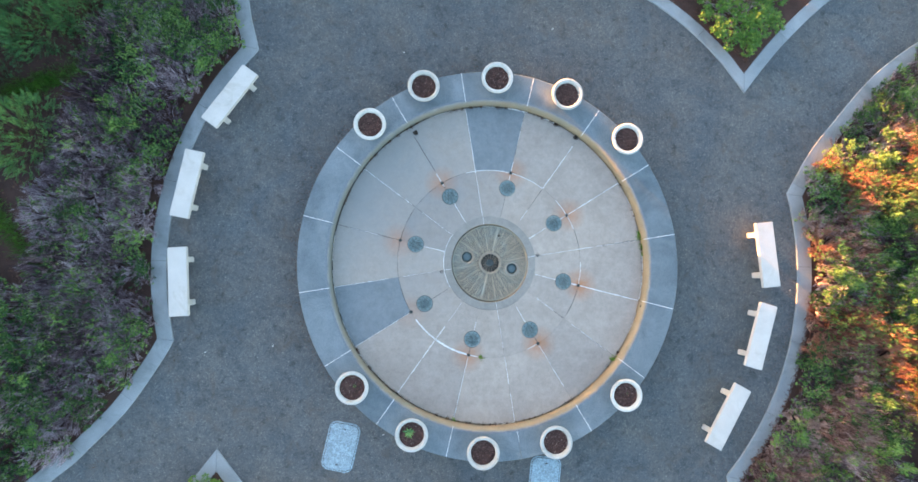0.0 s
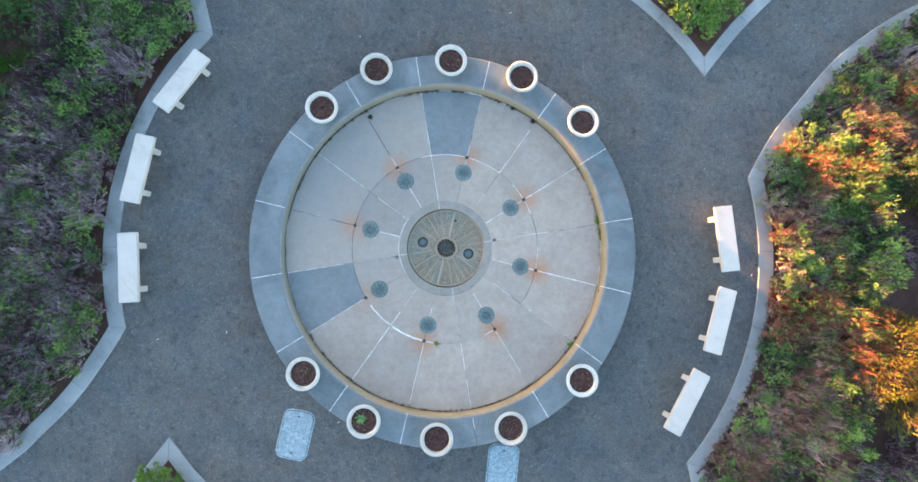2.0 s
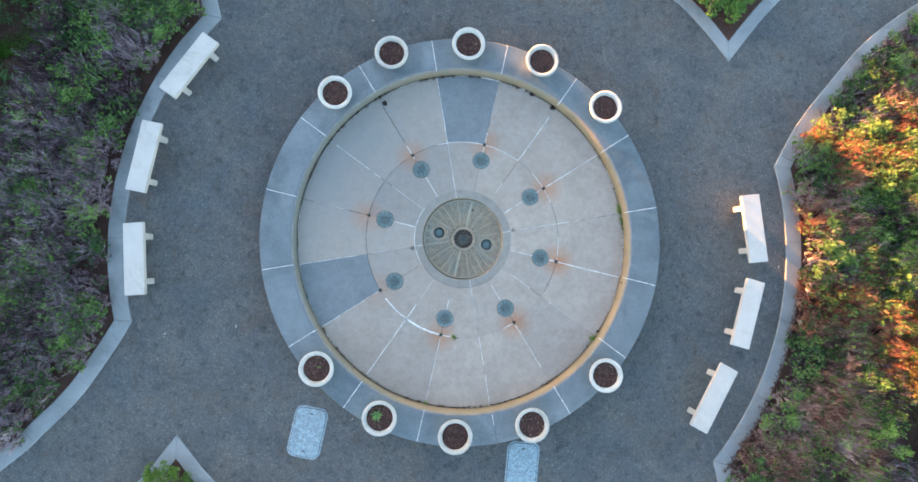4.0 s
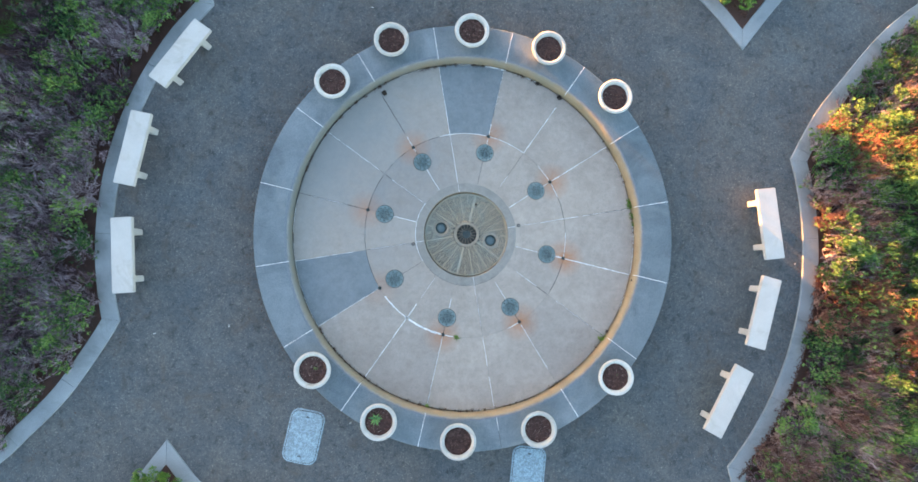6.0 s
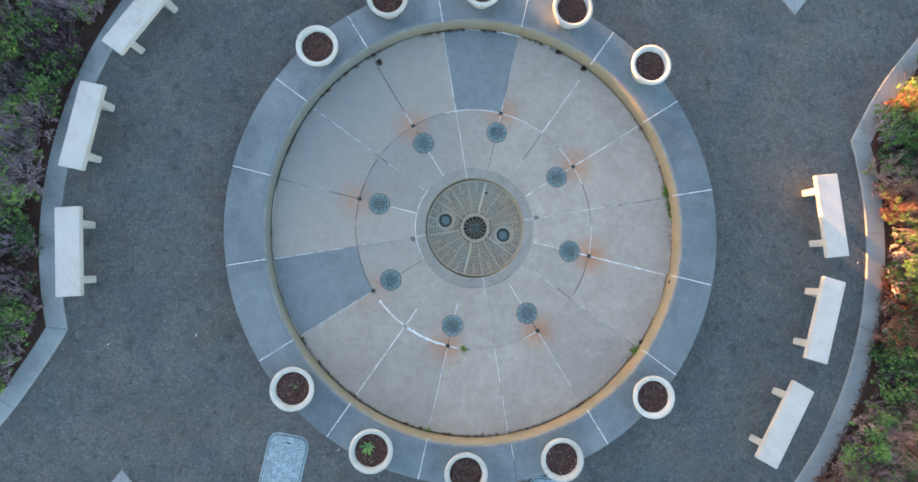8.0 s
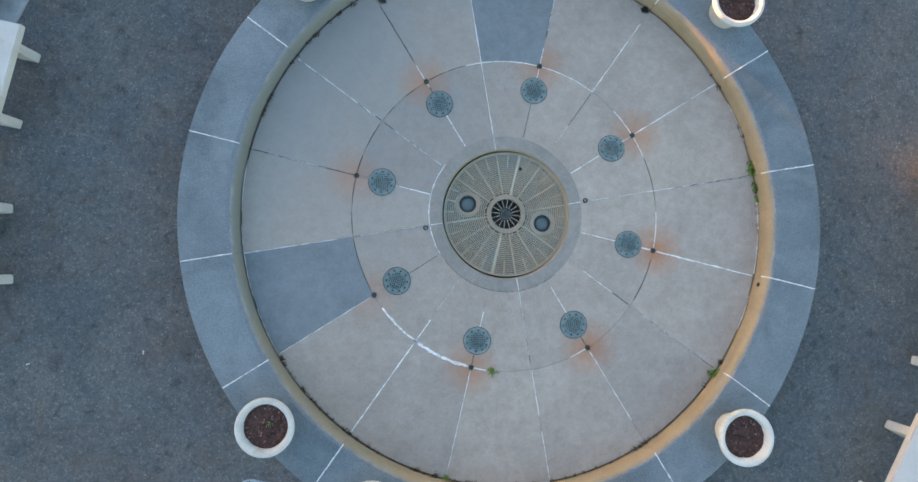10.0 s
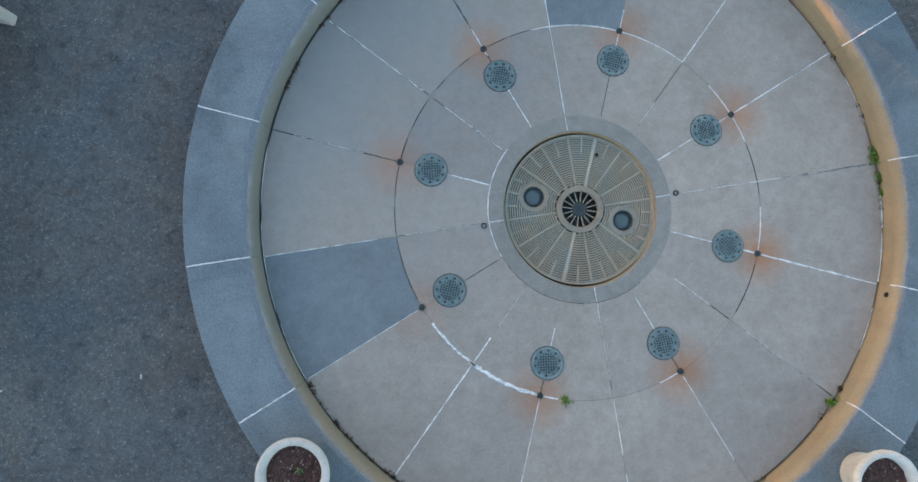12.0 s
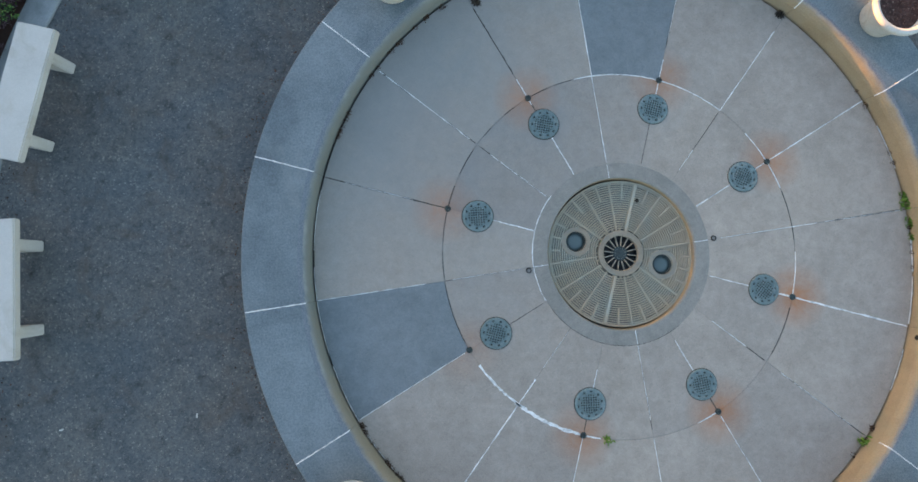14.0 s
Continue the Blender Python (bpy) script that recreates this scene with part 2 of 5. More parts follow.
SOIL = grainy("potting_soil", (0.018, 0.01, 0.008), (0.11, 0.055, 0.045), (0.16, 0.1, 0.08), fine=55, coarse=12, bump=1.0, rough=0.95, stain_at=(0.55, 0.75))
COVER = grainy("pale_worn_cover", (0.25, 0.35, 0.41), (0.42, 0.53, 0.59), (0.14, 0.17, 0.18), fine=45, coarse=26, bump=0.3, piece=0.03, stain_at=(0.41, 0.57))
GRATE = grainy("tan_painted_iron", (0.285, 0.235, 0.172), (0.45, 0.385, 0.29), (0.25, 0.31, 0.295), fine=60, coarse=1.6, rough=0.5, stain_at=(0.46, 0.66), piece=0.05)
DRAIN = grainy("teal_grey_iron", (0.08, 0.122, 0.128), (0.175, 0.232, 0.238), (0.24, 0.255, 0.245), fine=80, coarse=14, rough=0.55)
LENS = nodes_of("dusty_lamp_glass", 0.25, 0.0, 0.5)[0]
LENS.node_tree.nodes["Principled BSDF"].inputs["Base Color"].default_value = (0.085, 0.115, 0.115, 1)
RING_IRON = grainy("worn_tan_iron", (0.2, 0.16, 0.12), (0.32, 0.265, 0.2), (0.19, 0.2, 0.18), fine=60, coarse=4, rough=0.55, stain_at=(0.46, 0.66), piece=0.05)
IRON = grainy("dark_grey_iron", (0.018, 0.026, 0.027), (0.05, 0.064, 0.064), fine=80, coarse=14, rough=0.7)
# near-black, so the shade inside openings is put into the colour
PIT_SHADE = grainy("pit_shade_black", (0.006, 0.006, 0.006), (0.02, 0.02, 0.02))
TWIG = leaf_material("grey_dead_twigs", [(0.34, (0.04, 0.024, 0.03)), (0.46, (0.115, 0.073, 0.088)), (0.56, (0.26, 0.185, 0.215)), (0.66, (0.52, 0.44, 0.475))], 0.8)
TWIG_RED = leaf_material("reddish_dead_twigs", [(0.34, (0.08, 0.03, 0.022)), (0.45, (0.22, 0.085, 0.06)), (0.56, (0.36, 0.16, 0.11)), (0.7, (0.48, 0.29, 0.21))], 0.8)
TWIG_BROWN = leaf_material("brown_dead_twigs", [(0.34, (0.085, 0.04, 0.034)), (0.46, (0.22, 0.118, 0.1)), (0.56, (0.38, 0.24, 0.21)), (0.66, (0.56, 0.43, 0.4))], 0.8)
BARK = grainy("brown_bark", (0.05, 0.03, 0.02), (0.13, 0.08, 0.055), fine=30, coarse=4)
LEAF = leaf_material("mid_green_leaves", [(0.33, (0.014, 0.048, 0.022)), (0.48, (0.045, 0.13, 0.048)), (0.64, (0.19, 0.36, 0.125))], glow=0.42)
LEAF_YELLOW = leaf_material("yellow_green_leaves", [(0.31, (0.14, 0.075, 0.022)), (0.39, (0.09, 0.12, 0.02)), (0.52, (0.1, 0.19, 0.022)), (0.7, (0.24, 0.3, 0.032))], glow=0.12)
LEAF_DARK = leaf_material("conifer_green", [(0.25, (0.03, 0.1, 0.04)), (0.5, (0.08, 0.21, 0.07)), (0.75, (0.2, 0.33, 0.085))])
GRASS = leaf_material("grass_blades", [(0.2, (0.03, 0.09, 0.01)), (0.5, (0.06, 0.17, 0.015)), (0.8, (0.14, 0.25, 0.03))])


# ---- mesh helpers ----
def mesh_of(name, verts, faces, material, smooth=False):
    me = bpy.data.meshes.new(name)
    me.from_pydata([tuple(v) for v in verts], [], faces)
    me.materials.append(material)
    if smooth:
        me.polygons.foreach_set("use_smooth", [True] * len(me.polygons))
    me.update()
    return me


def part(name, me, parent=None, label="", at=None):
    ob = new(name, me)
    if parent:
        ob.parent = parent
    if at is not None:
        ob.matrix_basis = at
    if label:
        ob["label"] = label
    return ob


def thing(name, at, label, category, group="", kind=""):
    ob = new(name)
    ob.empty_display_size = 0.1
    ob.matrix_basis = at
    return tagged(ob, label, category, group, kind)


def polar(r, deg, z=0.0):
    a = radians(deg)
    return Vector((r * math.cos(a), r * math.sin(a), z))


def spot(r, deg, z=0.0):
    """A place in the slightly oval basin."""
    p = polar(r, deg, z)
    return Vector((p.x * OVAL[0], p.y * OVAL[1], z))


def swept_arc(profile, a0, a1, n, jitter=0.0, rnd=None):
    """A closed outline of (radius, z), counter-clockwise seen with z up and radius to the right, swept from a0 to a1 degrees, with end caps."""
    verts, faces, k = [], [], len(profile)
    for i in range(n + 1):
        a = radians(a0 + (a1 - a0) * i / n)
        for r, z in profile:
            rr = r + (rnd.uniform(-jitter, jitter) if rnd else 0)
            verts.append((rr * math.cos(a), rr * math.sin(a), z))
    for i in range(n):
        for j in range(k):
            a, b = i * k + j, i * k + (j + 1) % k
            faces.append((a, a + k, b + k, b))
    faces.append(tuple(range(k)))
    faces.append(tuple(n * k + j for j in reversed(range(k))))
    return verts, faces


def lathe(profile, n, close=False):
    verts, faces, k = [], [], len(profile)
    for i in range(n):
        a = 2 * math.pi * i / n
        verts += [(r * math.cos(a), r * math.sin(a), z) for r, z in profile]
    last = k if close else k - 1
    for i in range(n):
        for j in range(last):
            a, b = i * k + j, i * k + (j + 1) % k
            c, d = ((i + 1) % n) * k + j, ((i + 1) % n) * k + (j + 1) % k
            faces.append((a, c, d, b))
    return verts, faces


def box(sx, sy, sz, chamfer=0.008, z0=0.0):
    """A block with chamfered edges, centred in x and y, standing on z0."""
    bm = bmesh.new()
    bmesh.ops.create_cube(bm, size=1.0)
    for v in bm.verts:
        v.co = Vector((v.co.x * sx, v.co.y * sy, z0 + (v.co.z + 0.5) * sz))
    bmesh.ops.bevel(bm, geom=bm.edges[:], offset=chamfer, segments=2, affect="EDGES")
    return bm


def bm_mesh(name, bm, material, smooth=False):
    me = bpy.data.meshes.new(name)
    bm.to_mesh(me)
    bm.free()
    me.materials.append(material)
    if smooth:
        me.polygons.foreach_set("use_smooth", [True] * len(me.polygons))
    return me


def curve_through(points, step=0.25):
    """A smooth polyline through the points (Catmull-Rom)."""
    pts = [Vector(p) for p in points]
    ext = [2 * pts[0] - pts[1]] + pts + [2 * pts[-1] - pts[-2]]
    out = []
    for i in range(1, len(ext) - 2):
        p0, p1, p2, p3 = ext[i - 1:i + 3]
        n = max(1, int((p2 - p1).length / step))
        for j in range(n):
            t = j / n
            out.append(0.5 * (2 * p1 + (p2 - p0) * t + (2 * p0 - 5 * p1 + 4 * p2 - p3) * t * t + (3 * p1 - p0 - 3 * p2 + p3) * t ** 3))
    return out + [pts[-1]]


def arc_points(cx, cy, r, a0, a1, n=24):
    return [Vector((cx + r * math.cos(radians(a0 + (a1 - a0) * i / n)), cy + r * math.sin(radians(a0 + (a1 - a0) * i / n)))) for i in range(n + 1)]


def offset_line(pts, d):
    """The polyline moved d metres to its left, mitred."""
    out = []
    for i, p in enumerate(pts):
        t0 = (p - pts[i - 1]).normalized() if i else (pts[1] - p).normalized()
        t1 = (pts[i + 1] - p).normalized() if i < len(pts) - 1 else t0
        n0, n1 = Vector((-t0.y, t0.x)), Vector((-t1.y, t1.x))
        m = (n0 + n1).normalized()
        out.append(p + m * d / max(0.35, m.dot(n0)))
    return out


# ---- setting: ground, kerbs, planting beds ----
KERB_H = 0.03
KERB_WIDTHS = {"west": 0.345, "east": 0.36, "north": 0.295, "south": 0.3}
bm = bmesh.new()
bmesh.ops.create_grid(bm, x_segments=40, y_segments=40, size=400)
ground = new("ground", bm_mesh("ground", bm, GRAVEL))
tagged(ground, "packed dark grey gravel paving round the fountain", "ground", kind="structure")

kerb_lines = {
    "west": ([*curve_through([(-4.2, 16), (-4.5, 9), (-4.58, 6.87), (-4.57, 5.73)])[:-1], *arc_points(0.05, -0.02, 7.31, 128.6, 184.8),
              *curve_through([(-7.21, -0.62), (-7.71, -1.23), (-8.44, -2.01), (-9.25, -2.63), (-9.98, -3.12), (-12.2, -4.2), (-17, -5.4)])[1:]], -1),
    "east": ([*curve_through([(19, 5.4), (15, 4.75), (12.69, 4.21), (11.55, 3.83), (10.17, 3.12), (8.91, 2.12), (8.15, 1.45), (7.40, 0.556)])[:-1],
              *arc_points(0.05, -0.02, 7.37, 4.4, -50.8), *curve_through([(4.73, -5.84), (4.72, -6.5), (4.6, -8.5), (4.4, -16)])[1:]], 1),
    "north": ([*curve_through([(-1.6, 16), (-1.9, 9.5), (-2.06, 7.19)])[:-1], *arc_points(0.0, 0.0, 7.485, 106, 24.7),
               *curve_through([(6.8, 3.13), (7.34, 3.62), (8.12, 4.27), (9.4, 5.12), (11.2, 6.0), (14.5, 6.9), (19, 7.6)])[1:]], 1),
    "south": ([*curve_through([(-17, -8.0), (-12, -6.4), (-9.3, -5.1), (-7.52, -3.95), (-6.61, -3.13)])[:-1], *arc_points(0.0, 0.0, 7.32, 205.4, 287),
               *curve_through([(2.14, -7.0), (1.95, -9), (1.6, -16)])[1:]], -1),
}
FAR = {"west": [(-60, -5.4), (-60, 60), (-4.2, 60)], "east": [(4.4, -60), (60, -60), (60, 5.4)], "north": [(60, 7.6), (60, 60), (-1.6, 60)], "south": [(1.6, -60), (-60, -60), (-60, -8)]}
rk = random.Random(5)
for where, (line, side) in kerb_lines.items():
    tips = [line[i] for i in range(1, len(line) - 1) if (line[i] - line[i - 1]).angle(line[i + 1] - line[i]) > 1.0]
    line = [p for p in line if all(p is t or (p - t).length > 0.6 for t in tips)]
    KERB_W = KERB_WIDTHS[where]
    inner = offset_line(line, side * KERB_W)
    kerb = thing("kerb_" + where, Matrix(), "pale grey concrete kerb edging the planting bed", "kerb", kind="structure")
    edges = [(line[i], inner[i]) for i in range(len(line))]
    # cut at sharp corners and about every 1.5 m
    cuts, run = [0], 0.0
    for i in range(1, len(line) - 1):
        run += (line[i] - line[i - 1]).length
        sharp = (line[i] - line[i - 1]).angle(line[i + 1] - line[i]) > 0.35
        if sharp or run > 1.5:
            cuts.append(i)
            run = 0.0
    cuts.append(len(line) - 1)
    for a, b in zip(cuts, cuts[1:]):
        if b <= a:
            continue
        verts, faces, c = [], [], 0.012
        for i in range(a, b + 1):
            p, q = edges[i]
            u = (q - p).normalized()
            along = (line[min(i + 1, len(line) - 1)] - line[max(i - 1, 0)]).normalized()
            gap = along * (0.004 if i == a else -0.004 if i == b else 0.0)
            h = KERB_H
            for w, z in ((p, -0.1), (p, h - c), (p + u * c, h), (q - u * c, h), (q, h - c), (q, -0.1)):
                verts.append((w.x + gap.x, w.y + gap.y, z))
        n = b - a
        for i in range(n):
            for j in range(6):
                e, f = i * 6 + j, i * 6 + (j + 1) % 6
                faces.append((e, f, f + 6, e + 6) if side < 0 else (e, e + 6, f + 6, f))
        faces += [tuple(range(6)), tuple(n * 6 + j for j in reversed(range(6)))]
        part("kerb_stone", mesh_of("kerb_stone", verts, faces, KERB), kerb)
    bed = new("planting_bed_" + where, mesh_of("planting_bed", [(p.x, p.y, 0.018) for p in offset_line(line, side * (KERB_W - 0.02))] + [(x, y, 0.018) for x, y in FAR[where]],
              [tuple(range(len(line) + len(FAR[where])))], MULCH))
    tagged(bed, "reddish brown bark mulch in a planting bed", "planting bed", kind="structure")

# ---- fountain ----
FLOOR, RIM = 0.27, 0.495
R_FLOOR, R_IN, R_OUT = 3.555, 3.585, 4.265
OVAL = (0.995, 1.015)               # the basin is a little longer north to south
fountain = thing("fountain", Matrix.Diagonal((*OVAL, 1, 1)), "dry round fountain basin with blue-grey coping and pinkish concrete floor", "fountain")
part("footing", mesh_of("footing", *lathe([(0.9, -0.1), (0.9, 0.2), (3.7, 0.2), (4.15, 0.2), (4.2, -0.1)], 64), DIRT), fountain, "dirt-filled bed under the slabs")
prof = [(R_IN + 0.02, 0.2), (R_OUT - 0.03, -0.1), (R_OUT - 0.03, RIM - 0.09), (R_OUT, RIM - 0.07), (R_OUT, RIM - 0.012), (R_OUT - 0.014, RIM), (3.665, RIM), (3.64, RIM - 0.02), (R_IN + 0.02, RIM - 0.06)]
rim_me = mesh_of("rim_section", *swept_arc(prof, 0.05, 22.45, 10), SLATE)
# rounded tan edge, from the foot of the wall up to the coping
WALL_EDGE = [(3.563, 0.2), (3.566, 0.4), (3.574, 0.432), (3.588, 0.458), (3.61, 0.478), (3.636, 0.49), (3.665, RIM)]
liner = [(3.6, 0.2), (3.6, 0.425), (3.635, 0.47), *reversed(WALL_EDGE)]
liner_me = mesh_of("inner_facing", *swept_arc(liner, 0.03, 22.47, 10), FACING)
for k in range(16):
    turn = pose(0, 0, 0, 0, 0, 22.5 * k)
    sec = part("rim_section", rim_me, fountain, at=turn)
    part("inner_facing", liner_me, sec, "tan plastered inner face")

def slab_mesh(r0, r1, a0, a1, top, material, n=8):
    g = 0.0035 if r0 > 1.5 else 0.003
    pr = [(r0 + g, top - 0.05), (r1 - g, top - 0.05), (r1 - g, top - 0.004), (r1 - g - 0.005, top), (r0 + g + 0.005, top), (r0 + g, top - 0.004)]
    mid = (r0 + r1) / 2
    da = math.degrees((0.0048 if r0 > 1.5 else 0.003) / mid)
    return mesh_of("floor_slab", *swept_arc(pr, a0 + da, a1 - da, n), material)

outer_me = slab_mesh(NOZZLE_R, R_FLOOR - 0.012, 0, 22.5, FLOOR, SLAB)
outer_dark = slab_mesh(NOZZLE_R, R_FLOOR - 0.012, 0, 22.5, FLOOR, SLAB_DARK)
inner_me = slab_mesh(1.036, NOZZLE_R, 0, 22.5, FLOOR, SLAB)
for k in range(16):
    turn = pose(0, 0, 0, 0, 0, 22.5 * k)
    if k in (3, 8):
        part("floor_slab", outer_dark, fountain, "darker blue-grey replacement slab", at=turn)
    else:
        part("floor_slab", outer_me, fountain, at=turn)
    part("floor_slab", inner_me, fountain, at=turn)
part("joint_filler", mesh_of("joint_filler", *lathe([(1.05, FLOOR - 0.04), (1.05, FLOOR - 0.003), (2.3, FLOOR - 0.003), (R_FLOOR - 0.02, FLOOR - 0.003), (R_FLOOR - 0.016, FLOOR - 0.04)], 96), GROUT), fountain, "grey filler in the joints of the floor")
collar_prof = [(0.87, 0.1), (1.0485, 0.1), (1.0485, FLOOR - 0.001), (1.044, FLOOR + 0.002), (0.885, FLOOR + 0.003), (0.87, FLOOR - 0.012)]
part("collar", mesh_of("collar", *lathe(collar_prof, 96, True), COLLAR), fountain, "grey concrete collar round the grate")
part("collar_lip", mesh_of("collar_lip", *lathe([(0.869, 0.1), (0.866, 0.1), (0.866, FLOOR - 0.014), (0.869, FLOOR - 0.01)], 96, True), TAN), fountain, "tan inner lip of the collar")


def bead(points, width, z, seed, wild=0.3):
    """An uneven flat bead along a line."""
    rnd = random.Random(seed)
    pts = [Vector(p) for p in points]
    verts, faces = [], []
    w = width
    for i, p in enumerate(pts):
        t = (pts[min(i + 1, len(pts) - 1)] - pts[max(i - 1, 0)]).normalized()
        nrm = Vector((-t.y, t.x))
        w = width * (1 + rnd.uniform(-wild, wild))
        sh = nrm * rnd.uniform(-0.15, 0.15) * width
        for s, dz in ((-0.5, -0.006), (-0.3, 0.0), (0.3, 0.0), (0.5, -0.006)):
            q = p + nrm * s * w + sh
            verts.append((q.x, q.y, z + dz))
    for i in range(len(pts) - 1):
        for j in range(3):
            a = i * 4 + j
            faces.append((a, a + 4, a + 5, a + 1))
    return verts, faces


def wall_bead(deg, first, width):
    """A lime bead over the rounded wall edge in one joint."""
    verts, faces = [], []
    for r, z in WALL_EDGE[first:]:
        for s in (-0.5, 0.5):
            p = polar(r - 0.003, deg) + polar(s * width, deg + 90)
            verts.append((p.x, p.y, z + 0.003))
    for i in range(len(verts) // 2 - 1):
        faces.append((2 * i, 2 * i + 1, 2 * i + 3, 2 * i + 2))
    return verts, faces


def radial(deg, r0, r1, n=24):
    return [polar(r0 + (r1 - r0) * i / n, deg).to_2d() for i in range(n + 1)]


def ring_arc(r, a0, a1, n=24):
    return [polar(r, a0 + (a1 - a0) * i / n).to_2d() for i in range(n + 1)]

for k in range(16):
    if k == 12:
        part("joint_bead", mesh_of("joint_bead", *bead(radial(270, 3.66, 3.9), 0.013, RIM + 0.003, 40), CALCITE), fountain, "white lime bead in a joint")
        continue
    part("joint_bead", mesh_of("joint_bead", *bead(radial(22.5 * k, 3.66, R_OUT - 0.01), 0.016, RIM + 0.003, k), CALCITE), fountain, "white lime bead in a joint")
    part("wall_bead", mesh_of("wall_bead", *wall_bead(22.5 * k, 1 if k in (0, 1, 2, 14, 15) else 4, 0.013), CALCITE), fountain, "white lime bead over the wall edge")
# white beads on the floor: angle, from, to, width
FLOOR_BEADS = [(0, 1.2, 2.4, 0.009), (0, 2.5, 3.5, 0.006), (22.5, 1.06, 3.53, 0.014), (45, 1.2, 1.5, 0.006), (45, 2.09, 3.3, 0.013), (67.5, 1.9, 2.35, 0.012), (67.5, 2.6, 3.5, 0.006), (90, 1.06, 3.53, 0.0105), (112.5, 1.06, 1.56, 0.012), (112.5, 2.0, 2.35, 0.013), (135, 1.1, 1.9, 0.007), (135, 2.2, 3.5, 0.012),
               (157.5, 1.06, 1.56, 0.014), (157.5, 2.5, 3.3, 0.005), (180, 1.2, 2.0, 0.005), (180, 2.3, 3.53, 0.009), (202.5, 2.15, 3.53, 0.0075), (225, 1.75, 2.5, 0.018), (225, 2.5, 3.53, 0.0145), (225, 1.1, 1.6, 0.005), (247.5, 1.35, 1.6, 0.012), (247.5, 2.1, 3.53, 0.0095), (270, 1.06, 1.9, 0.006), (270, 2.1, 2.7, 0.01), (270, 2.9, 3.53, 0.011),
               (292.5, 1.15, 1.57, 0.013), (292.5, 2.15, 3.2, 0.011), (315, 1.3, 1.8, 0.009), (315, 2.3, 3.3, 0.005), (337.5, 1.06, 1.56, 0.011), (337.5, 1.92, 3.53, 0.02)]
for i, (a, r0, r1, w) in enumerate(FLOOR_BEADS):
    part("joint_bead", mesh_of("joint_bead", *bead(radial(a, r0, r1), w, FLOOR + 0.003, 60 + i, 0.5), CALCITE), fountain, "white lime bead in a joint")
for i, (a0, a1, w) in enumerate([(68, 96, 0.013), (45, 67, 0.012), (13, 34, 0.012), (208, 226, 0.03), (224, 246, 0.045), (246, 253, 0.02), (285, 292, 0.014), (337, 352, 0.01)]):
    part("joint_bead", mesh_of("joint_bead", *bead(ring_arc(NOZZLE_R, a0, a1), w, FLOOR + 0.003, 90 + i, 0.35), CALCITE), fountain, "white lime bead in a joint")
# lime along the foot of the wall: from, to, width
for i, (a0, a1, w) in enumerate([(66.5, 74, 0.026), (56, 59.5, 0.02), (79, 84, 0.01), (160, 171, 0.006), (174, 190, 0.006), (192, 203, 0.006), (204, 214, 0.004), (-22, -13, 0.013), (-12, -6, 0.016), (8, 17, 0.008), (-35, -27, 0.006), (95, 104, 0.006), (262, 270, 0.006)]):
    part("joint_bead", mesh_of("joint_bead", *bead(ring_arc(3.543, a0, a1), w, FLOOR + 0.003, 140 + i, 0.6), CALCITE), fountain, "white lime bead in a joint")
part("joint_bead", mesh_of("joint_bead", *bead(ring_arc(1.052, 133, 202, 40), 0.012, FLOOR + 0.004, 99, 0.3), CALCITE), fountain, "white lime bead in a joint")
# dark open cracks in the joints: angle, from, to, width
CRACKS = [(0, 2.62, 3.53, 0.017), (0, 1.3, 1.75, 0.009), (45, 1.35, 2.05, 0.007), (67.5, 2.5, 3.5, 0.011), (67.5, 1.07, 1.56, 0.006), (112.5, 2.42, 3.32, 0.014), (112.5, 1.92, 2.05, 0.013), (135, 2.12, 2.5, 0.013), (135, 2.75, 3.5, 0.01),
          (135, 1.15, 2.05, 0.009), (157.5, 2.13, 2.62, 0.014), (157.5, 2.75, 3.53, 0.009), (180, 1.2, 2.08, 0.006), (202.5, 1.1, 1.55, 0.007), (202.5, 2.2, 3.5, 0.005), (247.5, 1.92, 2.05, 0.01), (270, 1.1, 2.0, 0.006), (292.5, 1.92, 2.05, 0.012), (315, 1.62, 2.06, 0.013), (315, 2.3, 2.75, 0.006), (315, 3.0, 3.5, 0.006)]
for i, (a, r0, r1, w) in enumerate(CRACKS):
    part("joint_crack", mesh_of("joint_crack", *bead(radial(a, r0, r1, 30), w, FLOOR + 0.0025, 200 + i, 0.6), DIRT), fountain, "dark dirt-filled crack in a joint")
for i, (r, a0, a1, w) in enumerate([(NOZZLE_R, 79, 90, 0.0072), (NOZZLE_R, 97, 103, 0.0033), (NOZZLE_R, 105, 111, 0.0039), (NOZZLE_R, 118, 122, 0.0052), (NOZZLE_R, 128, 132, 0.0039), (NOZZLE_R, 137, 146, 0.0059), (NOZZLE_R, 150, 157, 0.0078), (NOZZLE_R, 159, 168, 0.0033), (NOZZLE_R, 171, 179, 0.0033), (NOZZLE_R, 181, 200, 0.0052), (NOZZLE_R, 318, 334, 0.0046), (NOZZLE_R, 356, 372, 0.0033), (1.0465, 208, 262, 0.006), (1.0465, 264, 300, 0.007)]):
    part("joint_crack", mesh_of("joint_crack", *bead(ring_arc(r, a0, a1, 30), w, FLOOR + 0.0025, 230 + i, 0.6), DIRT), fountain, "dark dirt-filled crack in a joint")
